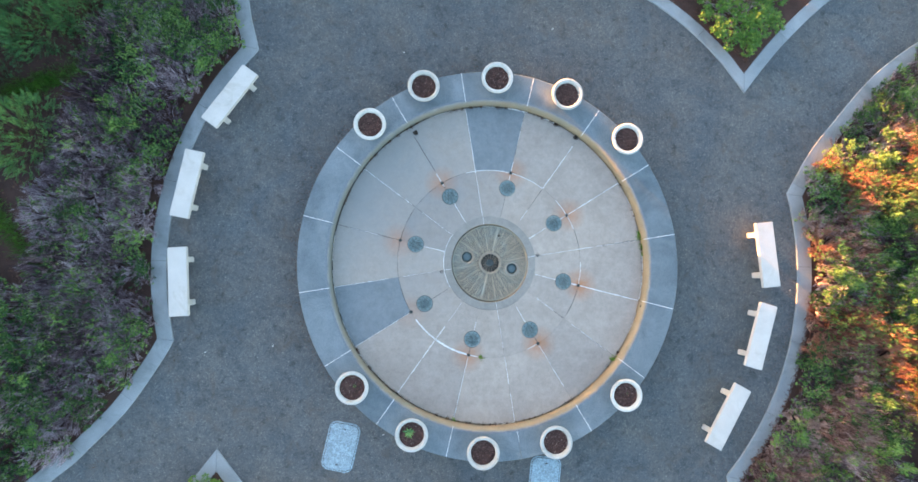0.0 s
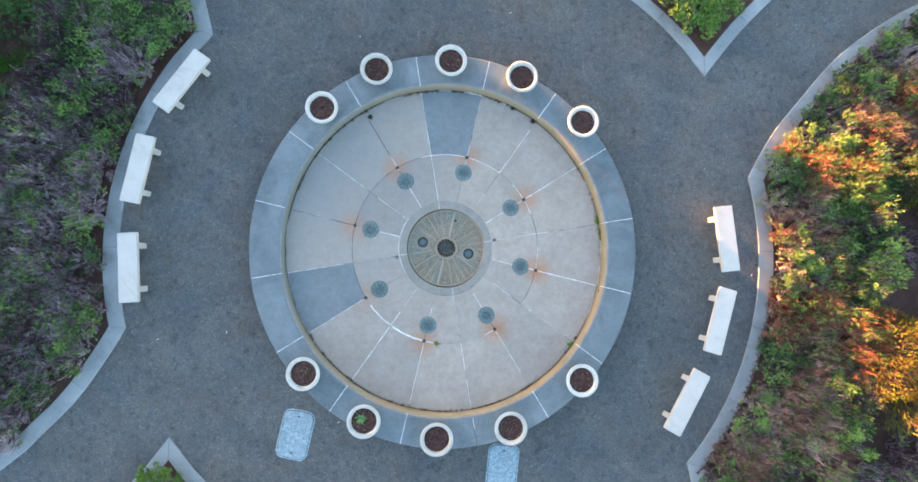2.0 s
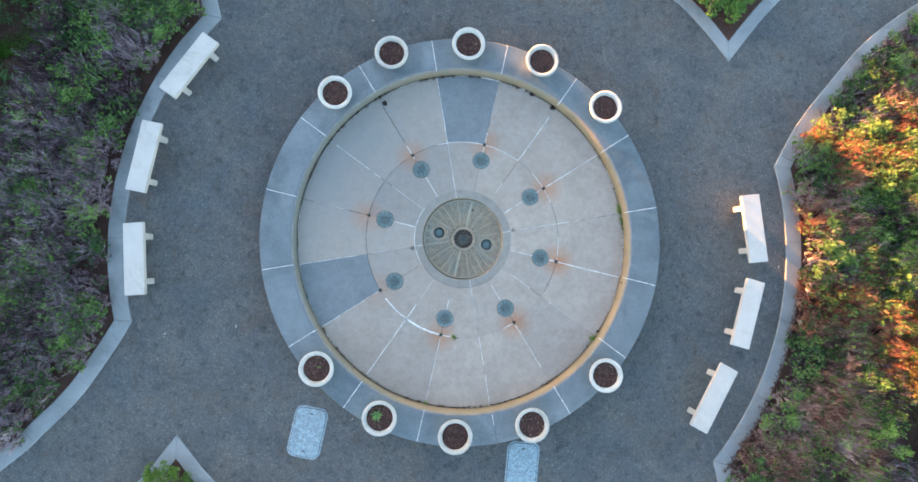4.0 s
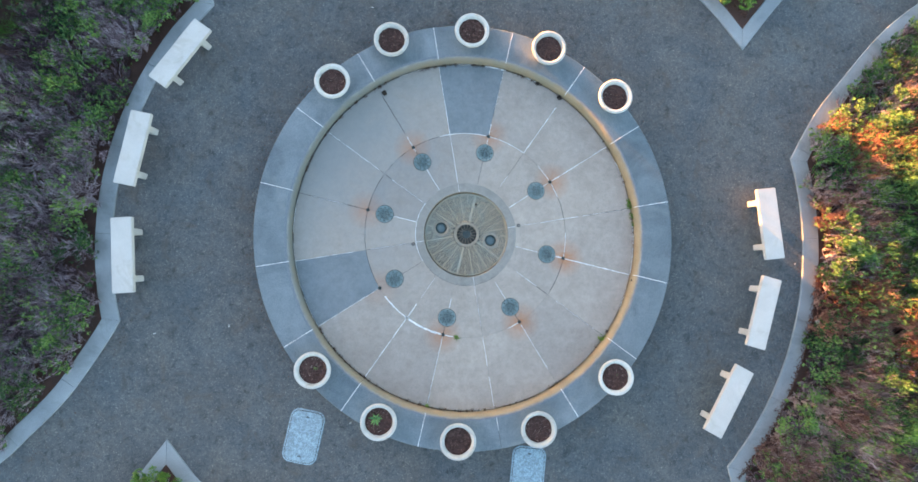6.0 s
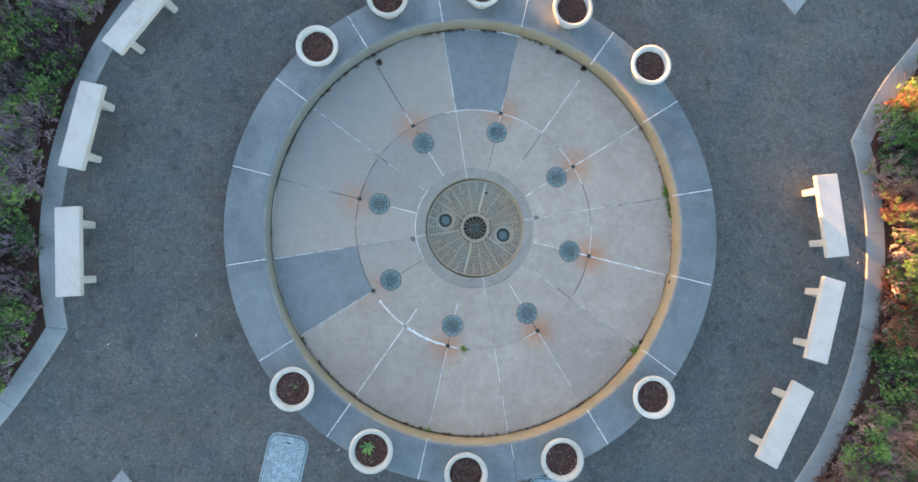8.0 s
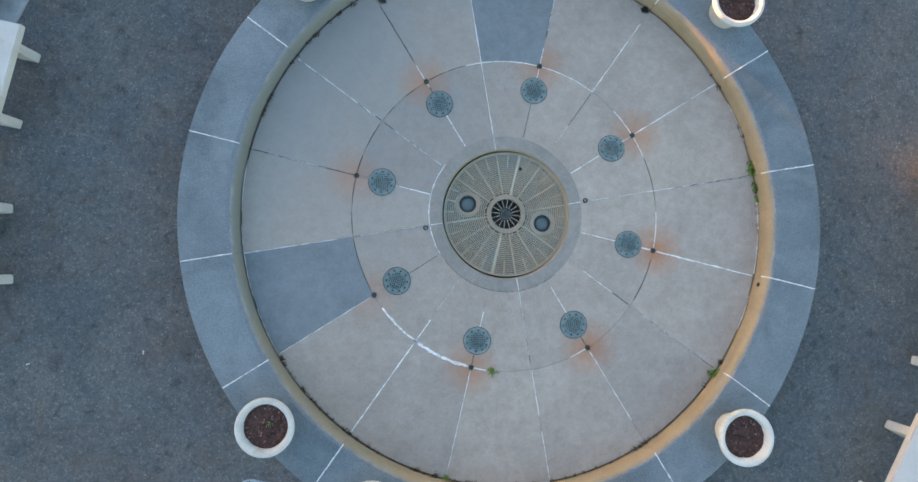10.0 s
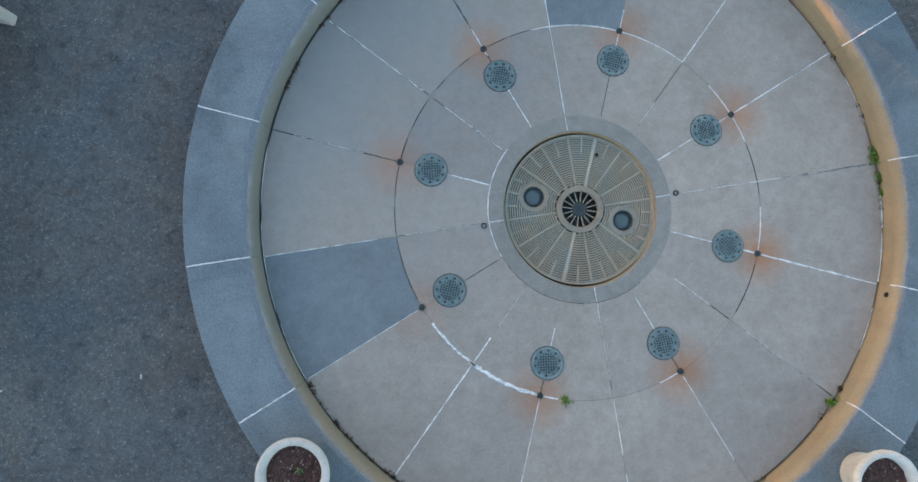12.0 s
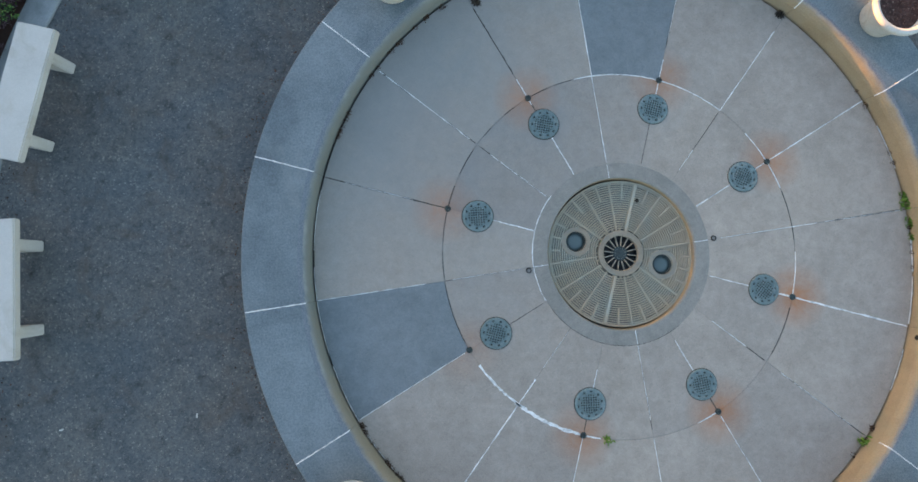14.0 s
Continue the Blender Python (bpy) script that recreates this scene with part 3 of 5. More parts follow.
for i, a in enumerate((0, 90, 180, 270)):
    part("joint_bead", mesh_of("joint_bead", *bead(radial(a, 0.88, 1.04, 6), 0.01, FLOOR + 0.005, 110 + i), CALCITE), fountain, "white lime bead in a joint")

# ---- central grate ----
GZ = FLOOR - 0.075
GX, GY = 0.012, 0.0
grate = thing("floor_grate", pose(GX, GY, GZ), "round tan-painted iron grate with radial ribs over a pit", "grate")
part("pit", mesh_of("pit", *lathe([(0.0, -0.25), (0.862, -0.25), (0.862, -0.03)], 64), PIT_SHADE), grate, "dark pit under the grate")
part("outer_ring", mesh_of("outer_ring", *lathe([(0.836, -0.03), (0.86, -0.03), (0.86, 0.002), (0.856, 0.006), (0.84, 0.006), (0.836, 0.002)], 96, True), GRATE), grate)
part("hub_ring", mesh_of("hub_ring", *lathe([(0.205, -0.03), (0.272, -0.03), (0.272, 0.008), (0.266, 0.014), (0.211, 0.014), (0.205, 0.008)], 64, True), RING_IRON), grate)
LIGHTS = [(-0.50, 0.215), (0.475, -0.205)]


def clear_of_lights(x, y, gap=0.17):
    return all(math.hypot(x - a, y - b) > gap for a, b in LIGHTS)

# concentric bars, broken where the lamps sit
verts, faces = [], []
for i in range(21):
    r = 0.299 + i * 0.0262
    n = 120
    flags = [clear_of_lights(r * math.cos(2 * math.pi * (k + 0.5) / n), r * math.sin(2 * math.pi * (k + 0.5) / n)) for k in range(n)]
    for k in range(n):
        if not flags[k]:
            continue
        base = len(verts)
        for a in (2 * math.pi * k / n, 2 * math.pi * (k + 1) / n):
            for rr, z in ((r - 0.0066, -0.025), (r - 0.0066, 0.0), (r + 0.0066, 0.0), (r + 0.0066, -0.025)):
                verts.append((rr * math.cos(a), rr * math.sin(a), z))
        for j in range(4):
            faces.append((base + j, base + 4 + j, base + 4 + (j + 1) % 4, base + (j + 1) % 4))
tagged(part("ring_bar", mesh_of("ring_bar", verts, faces, GRATE), grate), kind="stuff")


def bar_mesh(name, r0, r1, w0, w1, z0, z1, material):
    verts = [(r0, -w0 / 2, z0), (r1, -w1 / 2, z0), (r1, w1 / 2, z0), (r0, w0 / 2, z0), (r0, -w0 * 0.4, z1), (r1, -w1 * 0.4, z1), (r1, w1 * 0.4, z1), (r0, w0 * 0.4, z1)]
    return mesh_of(name, verts, [(3, 2, 1, 0), (4, 5, 6, 7), (0, 1, 5, 4), (1, 2, 6, 5), (2, 3, 7, 6), (3, 0, 4, 7)], material)

long_rib = bar_mesh("rib", 0.25, 0.85, 0.016, 0.022, -0.03, 0.005, GRATE)
wide_rib = bar_mesh("rib", 0.25, 0.85, 0.036, 0.048, -0.03, 0.006, GRATE)
short_rib = bar_mesh("short_rib", 0.64, 0.85, 0.016, 0.02, -0.03, 0.005, GRATE)
stub_rib = bar_mesh("short_rib", 0.72, 0.85, 0.02, 0.024, -0.03, 0.005, GRATE)
for k in range(16):
    a = 22.5 * k
    if k in (7, 15):                       # a lamp sits on these
        part("short_rib", stub_rib, grate, at=pose(0, 0, 0, 0, 0, a))
    else:
        part("rib", wide_rib if k in (3, 11) else long_rib, grate, at=pose(0, 0, 0, 0, 0, a))
    part("short_rib", stub_rib if k in (6, 7, 14, 15) else short_rib, grate, at=pose(0, 0, 0, 0, 0, a + 11.25))
spoke = bar_mesh("spoke", 0.06, 0.22, 0.008, 0.0095, -0.045, -0.015, GRATE)
for k in range(16):
    part("spoke", spoke, grate, at=pose(0, 0, 0, 0, 0, 22.5 * k + 6))
part("hub_cap", mesh_of("hub_cap", *lathe([(0.0, -0.012), (0.022, -0.012), (0.026, -0.016), (0.062, -0.016), (0.068, -0.011), (0.082, -0.012), (0.086, -0.018), (0.086, -0.045), (0.0, -0.045)], 32), IRON), grate, "grey-green hub cap")
# tabs that leave a ring of short dark slots round the hub
stop = bar_mesh("slot_tab", 0.268, 0.308, 0.02, 0.022, -0.03, 0.0, GRATE)
for k in range(20):
    part("slot_tab", stop, grate, at=pose(0, 0, 0, 0, 0, 18 * k + 9))
lamp_frame = mesh_of("lamp_frame", *lathe([(0.118, -0.05), (0.176, -0.05), (0.176, -0.004), (0.168, 0.003), (0.126, 0.003), (0.118, -0.004)], 48, True), RING_IRON)
lamp_rim = mesh_of("lens_rim", *lathe([(0.1, -0.06), (0.117, -0.06), (0.117, -0.02), (0.112, -0.016), (0.1, -0.03)], 40, True), IRON)
lamp_lens = mesh_of("lens", *lathe([(0.0, -0.024), (0.05, -0.028), (0.085, -0.038), (0.104, -0.055)], 40), LENS, True)
for x, y in LIGHTS:
    fr = part("lamp_frame", lamp_frame, grate, "round collar of a recessed uplight", at=pose(x, y, 0))
    part("lens_rim", lamp_rim, fr, "dark gasket round the lens")
    part("lens", lamp_lens, fr, "dusty blue-grey glass lens")

# ---- floor drains, nozzles, pipe stubs ----
def drain_meshes():
    ring = mesh_of("frame", *lathe([(0.148, -0.01), (0.178, -0.01), (0.178, 0.006), (0.172, 0.013), (0.154, 0.013), (0.148, 0.008)], 48, True), DRAIN)
    plate = mesh_of("slotted_ring", *lathe([(0.108, 0.002), (0.128, 0.002), (0.128, 0.011), (0.108, 0.011)], 40, True), DRAIN)
    bars = []
    for i in range(-4, 5):
        s = i * 0.028
        half = math.sqrt(max(0.0001, 0.112 ** 2 - s * s))
        bars.append((s, half))
    # flat disc above the slab; its dark colour paints the hollow's shade
    pit = mesh_of("sump", *lathe([(0.0, 0.002), (0.1, 0.002), (0.152, 0.002), (0.153, -0.004)], 32), IRON)
    return ring, plate, bars, pit

ring_me, plate_me, bars, sump_shade_me = drain_meshes()
drain = thing("floor_drain", pose(0, 0, FLOOR + 0.002), "round teal-grey iron floor drain with a square grid", "drain", "drains in the fountain floor")
part("frame", ring_me, drain)
part("sump", sump_shade_me, drain, "flat dark disc painted for the shade under the grid")
part("slotted_ring", plate_me, drain)
part("gasket", mesh_of("gasket", *lathe([(0.176, 0.0015), (0.184, 0.0015), (0.186, -0.003)], 48), DIRT), drain, "dark gap round the drain")
for s, half in bars:
    for turn in (0, 90):
        bmb = box(half * 2, 0.0095, 0.007, 0.001, 0.003 + (0.0015 if turn else 0))
        for v in bmb.verts:
            v.co.y += s
        part("grid_bar", bm_mesh("grid_bar", bmb, DRAIN), drain, at=pose(0, 0, 0, 0, 0, turn))
lug = bar_mesh("bridge", 0.124, 0.152, 0.056, 0.068, 0.002, 0.0105, DRAIN)
for k in range(10):
    part("bridge", lug, drain, at=pose(0, 0, 0, 0, 0, 36 * k + 10))
first = True
for k in range(8):
    a = 22.5 + 45 * k
    m = Matrix.Translation(spot(1.735, a, FLOOR + 0.002)) @ pose(0, 0, 0, 0, 0, rk.uniform(0, 90))
    if first:
        drain.matrix_basis, first = m, False
    else:
        copy_thing(drain, m)
noz = mesh_of("spray_nozzle", *lathe([(0.0, 0.012), (0.012, 0.012), (0.014, 0.02), (0.024, 0.02), (0.034, 0.012), (0.038, -0.01)], 24), IRON, True)
for k in range(8):
    ob = new("spray_nozzle", noz)
    ob.matrix_basis = Matrix.Translation(spot(NOZZLE_R, 22.5 + 45 * k, FLOOR))
    tagged(ob, "small rusty grey water nozzle set in the fountain floor", "nozzle", "nozzles in the fountain floor")
stub = mesh_of("pipe_stub", *lathe([(0.0, -0.02), (0.02, -0.02), (0.022, 0.006), (0.03, 0.007), (0.034, -0.01)], 24), PIT_SHADE, True)
for a in (0.5, 181.5):
    ob = new("pipe_stub", stub)
    ob.matrix_basis = Matrix.Translation(spot(1.115, a, FLOOR + 0.004))
    tagged(ob, "small dark open pipe end in the fountain floor", "pipe", "pipe ends beside the grate")
# a low cap without a hole; near-black paints the outlet's inner shade
wall_hole = mesh_of("pipe_stub", *lathe([(0.0, 0.004), (0.02, 0.006), (0.03, 0.002)], 20), PIT_SHADE, True)

# ---- benches ----
def make_bench():
    b = thing("bench", Matrix(), "white cast concrete bench without a back on gravel", "bench", "benches round the plaza")
    bmt = box(0.41, 1.49, 0.085, 0.012, 0.398)
    part("seat_slab", bm_mesh("seat_slab", bmt, BENCH), b)
    bml = box(0.25, 0.125, 0.4, 0.012, 0.0)
    for v in bml.verts:                       # legs flare a little towards the foot
        if v.co.z < 0.2:
            v.co.x *= 1.06
    leg_me = bm_mesh("leg", bml, BENCH)
    for y in (-0.475, 0.475):
        part("leg", leg_me, b, at=pose(0, y, 0))
    return b

# centre x, y and heading of the long side
BENCHES = [(-5.13, 4.50, 135.2 - 90), (-6.28, 2.71, 159.5 - 90), (-6.73, 0.635, 174.4 - 90), (6.32, -0.785, -93.3), (5.82, -2.575, -115.3), (4.74, -4.21, -128.4)]
bench = make_bench()
for i, (x, y, h) in enumerate(BENCHES):
    out = 1 + 0.018 / math.hypot(x, y)
    m = pose(x * out, y * out, 0, 0, 0, h - 90)
    if i == 0:
        bench.matrix_basis = m
    else:
        copy_thing(bench, m)

# ---- planters ----
pot_prof = [(0.0, 0.0), (0.2, 0.0), (0.215, 0.012), (0.235, 0.1), (0.285, 0.24), (0.3, 0.262), (0.318, 0.268), (0.34, 0.29), (0.348, 0.315), (0.345, 0.34), (0.325, 0.356), (0.3, 0.354), (0.276, 0.335), (0.262, 0.29), (0.25, 0.22)]
pot_me = mesh_of("planter_bowl", *lathe(pot_prof, 56), POT, True)


def soil_mesh(seed):
    rnd = random.Random(seed)
    verts, faces, rings, n = [(0, 0, 0.29)], [], 9, 30
    for i in range(1, rings + 1):
        for k in range(n):
            a = 2 * math.pi * k / n
            r = 0.268 * i / rings
            verts.append((r * math.cos(a), r * math.sin(a), 0.285 + rnd.uniform(-0.012, 0.014) - 0.012 * (i / rings) ** 3))
    for k in range(n):
        faces.append((0, 1 + k, 1 + (k + 1) % n))
    for i in range(rings - 1):
        for k in range(n):
            a, b = 1 + i * n + k, 1 + i * n + (k + 1) % n
            faces.append((a, a + n, b + n, b))
    return mesh_of("soil", verts, faces, SOIL)

soils = [soil_mesh(s) for s in range(3)]
POTS = [(-0.89, 4.035), (0.735, 4.0), (2.22, 3.425), (3.39, 2.25), (-2.165, 3.36), (-3.34, -2.135), (-2.255, -3.305), (-0.825, -3.93), (0.745, -3.975), (2.41, -3.255)]
for i, (x, y) in enumerate(POTS):
    planter = thing("planter", pose(x, y, RIM, 0, 0, rk.uniform(0, 360)), "round white concrete planter of bare brown soil on the fountain rim", "planter", "planters on the fountain rim")
    part("bowl", pot_me, planter)
    part("soil", soils[i % 3], planter, "dark brown crumbly soil")

# ---- access covers ----
def rounded_plate(sx, sy, r, z0, z1, inset=0.008):
    bm2 = bmesh.new()
    loops = []
    for (ins, z) in ((0, z0), (0, z1 - inset), (inset, z1)):
        loop = []
        for cx, cy, a0 in ((1, 1, 0), (-1, 1, 90), (-1, -1, 180), (1, -1, 270)):
            for i in range(7):
                a = radians(a0 + 15 * i)
                loop.append(bm2.verts.new((cx * (sx / 2 - r) + (r - ins) * math.cos(a), cy * (sy / 2 - r) + (r - ins) * math.sin(a), z)))
        loops.append(loop)
    n = len(loops[0])
    for a, b in zip(loops, loops[1:]):
        for i in range(n):
            bm2.faces.new((a[i], a[(i + 1) % n], b[(i + 1) % n], b[i]))
    bm2.faces.new(loops[-1])
    return bm2

for x, y, h in ((-3.93, -3.56, -21.3), (0.49, -5.1, -15.0)):
    cover = thing("access_cover", pose(x, y, 0, 0, 0, h), "pale blue-grey worn rectangular access cover set in gravel", "access cover", "access covers beside the fountain")
    part("frame", bm_mesh("frame", rounded_plate(0.71, 1.09, 0.18, -0.02, 0.014), COVER), cover)
    part("groove", bm_mesh("groove", rounded_plate(0.65, 1.03, 0.15, 0.0, 0.018, 0.002), DIRT), cover, "dark groove round the lid")
    part("lid", bm_mesh("lid", rounded_plate(0.632, 1.012, 0.14, 0.0, 0.026), COVER), cover)
    lift = bm_mesh("lifting_slot", rounded_plate(0.07, 0.022, 0.01, 0.02, 0.033, 0.002), DIRT)
    stud = mesh_of("tread_stud", *lathe([(0.0, 0.0), (0.012, 0.0), (0.016, -0.004)], 8), COVER)
    for ix in range(-4, 5):
        for iy in range(-6, 7):
            part("tread_stud", stud, cover, at=pose(ix * 0.062, iy * 0.062, 0.0305))
    for s in (-0.4, 0.4):
        part("lifting_slot", lift, cover, "dark lifting slot", at=pose(0, s, 0))

# ---- plants ----
def leaf_quads(verts, faces, at, direction, up, length, width, fold=0.25):
    """One leaf, folded along its midrib."""
    side = direction.cross(up)
    side = side.normalized() * width / 2 if side.length > 1e-6 else Vector((width / 2, 0, 0))
    lift = up * width * fold
    b = len(verts)
    mid = at + direction * length * 0.5
    verts += [at, mid + side + lift, at + direction * length, mid - side + lift]
    faces += [(b, b + 1, b + 2), (b, b + 2, b + 3)]


def twig_prism(verts, faces, a, b, r0, r1):
    d = (b - a).normalized()
    u = d.orthogonal().normalized()
    w = d.cross(u)
    s = len(verts)
    for p, r in ((a, r0), (b, r1)):
        for k in range(3):
            t = 2.0944 * k
            verts.append(p + (u * math.cos(t) + w * math.sin(t)) * r)
    for k in range(3):
        j = (k + 1) % 3
        faces.append((s + k, s + j, s + 3 + j, s + 3 + k))


def twig_spike(verts, faces, a, b, r):
    """A thin twig that tapers to its tip."""
    d = (b - a).normalized()
    u = d.orthogonal().normalized()
    w = d.cross(u)
    s = len(verts)
    for k in range(3):
        t = 2.0944 * k
        verts.append(a + (u * math.cos(t) + w * math.sin(t)) * r)
    verts.append(b)
    faces += [(s, s + 1, s + 3), (s + 1, s + 2, s + 3), (s + 2, s, s + 3)]


def random_unit(rnd):
    while True:
        v = Vector((rnd.uniform(-1, 1), rnd.uniform(-1, 1), rnd.uniform(-1, 1)))
        if 0.05 < v.length < 1:
            return v.normalized()


def rosette(verts, faces, rnd, at, axis, count, length, width):
    base = axis.orthogonal().normalized()
    other = axis.cross(base)
    for k in range(count):
        t = 2.4 * k + rnd.uniform(-0.3, 0.3)
        tilt = rnd.uniform(0.3, 0.9) + 0.35 * k / count
        d = (base * math.cos(t) + other * math.sin(t)) * math.cos(tilt) + axis * math.sin(tilt)
        step = k / count
        leaf_quads(verts, faces, at + axis * (1.5 * length * step), d.normalized(), axis, length * rnd.uniform(0.75, 1.2) * (1.1 - 0.5 * step), width * rnd.uniform(0.8, 1.2))


def shrub_meshes(seed, radius, height, limbs, twigs, clumps, rosettes, leaves, leaf_len, leaf_mat, lean=0.0, twig_mat=None):
    """Woody part and foliage of a low, loose shrub: limbs from one base, fans of twigs, clumps of leaves at the tips."""
    rnd = random.Random(seed)
    wv, wf, lv, lf = [], [], [], []
    tips = []
    lean_dir = Vector((rnd.uniform(-1, 1), rnd.uniform(-1, 1), 0)) * lean
    for i in range(limbs):
        az = rnd.uniform(0, 2 * math.pi)
        out = math.sqrt(rnd.uniform(0.02, 1.0))
        side = Vector((math.cos(az), math.sin(az), 0))
        end = side * out * radius * 0.85 + Vector((0, 0, height * (0.62 - 0.3 * out * out) * rnd.uniform(0.75, 1.1)))
        end += lean_dir * end.z
        start = Vector((end.x * 0.3, end.y * 0.3, -0.02))
        mid = (start + end) / 2 + Vector((rnd.uniform(-0.06, 0.06), rnd.uniform(-0.06, 0.06), rnd.uniform(-0.04, 0.02)))
        twig_prism(wv, wf, start, mid, 0.011, 0.008)
        twig_prism(wv, wf, mid, end, 0.008, 0.005)
        way = (Vector((0, 0, 1)) + side * 0.45 * out + random_unit(rnd) * 0.5).normalized()
        tips.append((end + way * height * rnd.uniform(0.1, 0.35), way))
        twig_spike(wv, wf, end, tips[-1][0], 0.005)
        # bare shoots stand upright on the limbs
        for j in range(twigs):
            p = mid.lerp(end, rnd.uniform(0.1, 1.0))
            p = p + random_unit(rnd) * 0.03
            d = (way + random_unit(rnd) * 0.32).normalized()
            q = p + d * rnd.uniform(0.25, 0.7) * height
            twig_spike(wv, wf, p, q, 0.007)
            if rnd.random() < 0.5:
                k = p.lerp(q, rnd.uniform(0.3, 0.8))
                twig_spike(wv, wf, k, k + (d + random_unit(rnd) * 0.6).normalized() * rnd.uniform(0.06, 0.14), 0.0055)
    # leaves gather in domed heads of rosettes at the ends of some limbs
    leafy = sorted(tips, key=lambda e: rnd.random() - 0.6 * e[0].z)[:max(1, clumps)]
    for p, way in leafy:
        dome = rnd.uniform(0.05, 0.1)
        for i in range(int(rosettes * dome * dome / 0.0056)):
            out = random_unit(rnd)
            out = (Vector((out.x, out.y, abs(out.z) - 0.25)) + way * 0.25).normalized()
            at = p + Vector((out.x, out.y, out.z * 0.75)) * dome * rnd.uniform(0.75, 1.05)
            at.z = max(at.z, 0.05)
            axis = (out + Vector((0, 0, 0.55)) + random_unit(rnd) * 0.3).normalized()
            if i % 3 == 0:
                twig_spike(wv, wf, p, at, 0.003)
            rosette(lv, lf, rnd, at, axis, leaves, leaf_len * rnd.uniform(0.8, 1.2), leaf_len * 0.42)
    return mesh_of("stem", wv, wf, twig_mat or TWIG), mesh_of("foliage", lv, lf, leaf_mat)


def conifer_meshes(seed, radius, height, sprays, leaf_mat, spray_len=0.115):
    """A dense low conifer: upright fans of flat scaly sprays over a dark inside."""
    rnd = random.Random(seed)
    wv, wf, lv, lf = [], [], [], []
    for i in range(26):
        az, out = rnd.uniform(0, 6.283), rnd.uniform(0.1, 0.8)
        twig_prism(wv, wf, Vector((0, 0, 0)), Vector((math.cos(az) * out * radius, math.sin(az) * out * radius, height * rnd.uniform(0.4, 0.85))), 0.02, 0.006)
    for i in range(sprays):
        u, az = rnd.uniform(0.0, 1.0), rnd.uniform(0, 6.283)
        lobes = 1 + 0.16 * math.sin(5 * az + seed) + 0.1 * math.sin(9 * az + 2 * seed)
        rr = radius * lobes * math.sqrt(1 - u * u * 0.96) * rnd.uniform(0.72, 1.0)
        at = Vector((math.cos(az) * rr, math.sin(az) * rr, height * (0.08 + 0.92 * u) * rnd.uniform(0.85, 1.0)))
        axis = (Vector((math.cos(az), math.sin(az), 0)) * (1.1 - u) + Vector((0, 0, 0.35 + u)) + random_unit(rnd) * 0.35).normalized()
        flat = axis.cross(random_unit(rnd)).normalized()
        n = axis.cross(flat)
        length = spray_len * rnd.uniform(0.7, 1.3)
        start = at - axis * length * 0.6
        twig_spike(wv, wf, start - axis * 0.1, start, 0.005)
        for k in range(5):
            t = k / 4
            for s in (-1, 1):
                d = (axis * 0.85 + flat * s * (0.75 - 0.45 * t)).normalized()
                leaf_quads(lv, lf, start + axis * length * t, d, n, length * (0.5 - 0.25 * t), 0.013, 0.1)
        leaf_quads(lv, lf, start + axis * length, axis, n, length * 0.3, 0.02, 0.1)
    return mesh_of("stem", wv, wf, BARK), mesh_of("foliage", lv, lf, leaf_mat)


LEAF_FRESH = leaf_material("fresh_green_leaves", [(0.25, (0.035, 0.11, 0.02)), (0.5, (0.09, 0.2, 0.03)), (0.72, (0.26, 0.33, 0.045))])
KINDS = {
    "twiggy": [shrub_meshes(s, 0.62, 0.5, 56, 14, 9, 4, 7, 0.05, LEAF, 0.3, TWIG) for s in (11, 12, 13, 14)],
    "russet": [shrub_meshes(s, 0.62, 0.5, 54, 13, 15, 5, 7, 0.054, LEAF, 0.3, TWIG_RED) for s in (15, 16, 17)],
    "brown": [shrub_meshes(s, 0.62, 0.5, 58, 14, 9, 5, 7, 0.05, LEAF, 0.3, TWIG_BROWN) for s in (18, 19, 20)],
    "mixed": [shrub_meshes(s, 0.6, 0.52, 52, 12, 11, 6, 7, 0.056, LEAF, 0.3, TWIG) for s in (21, 22, 23)],
    "leafy": [shrub_meshes(s, 0.56, 0.5, 42, 8, 21, 8, 7, 0.06, LEAF, 0.1, TWIG) for s in (31, 32, 33)],
    "round": [shrub_meshes(51, 1.1, 0.8, 170, 1, 120, 17, 8, 0.058, LEAF_FRESH)],
    "conifer": [conifer_meshes(61, 0.95, 0.95, 1300, LEAF_DARK), conifer_meshes(62, 0.8, 0.8, 1000, LEAF_DARK)],
    "golden_conifer": [conifer_meshes(71, 1.05, 1.3, 7000, LEAF_YELLOW, 0.048)],
}
SHRUB_LABEL = {
    "twiggy": "low shrub of bare grey-brown twigs with few green leaves",
    "brown": "low shrub of bare brown twigs with few green leaves",
    "mixed": "low shrub of grey twigs and clumps of green leaves",
    "leafy": "low bushy shrub with dense mid-green leaves",
    "russet": "low shrub of bare reddish twigs with few leaf tufts",
    "round": "rounded dense fresh green shrub in the pointed bed",
    "conifer": "spreading dark green conifer shrub on brown mulch",
    "golden_conifer": "tall rounded yellow-green conifer shrub on mulch",
}
rp = random.Random(77)


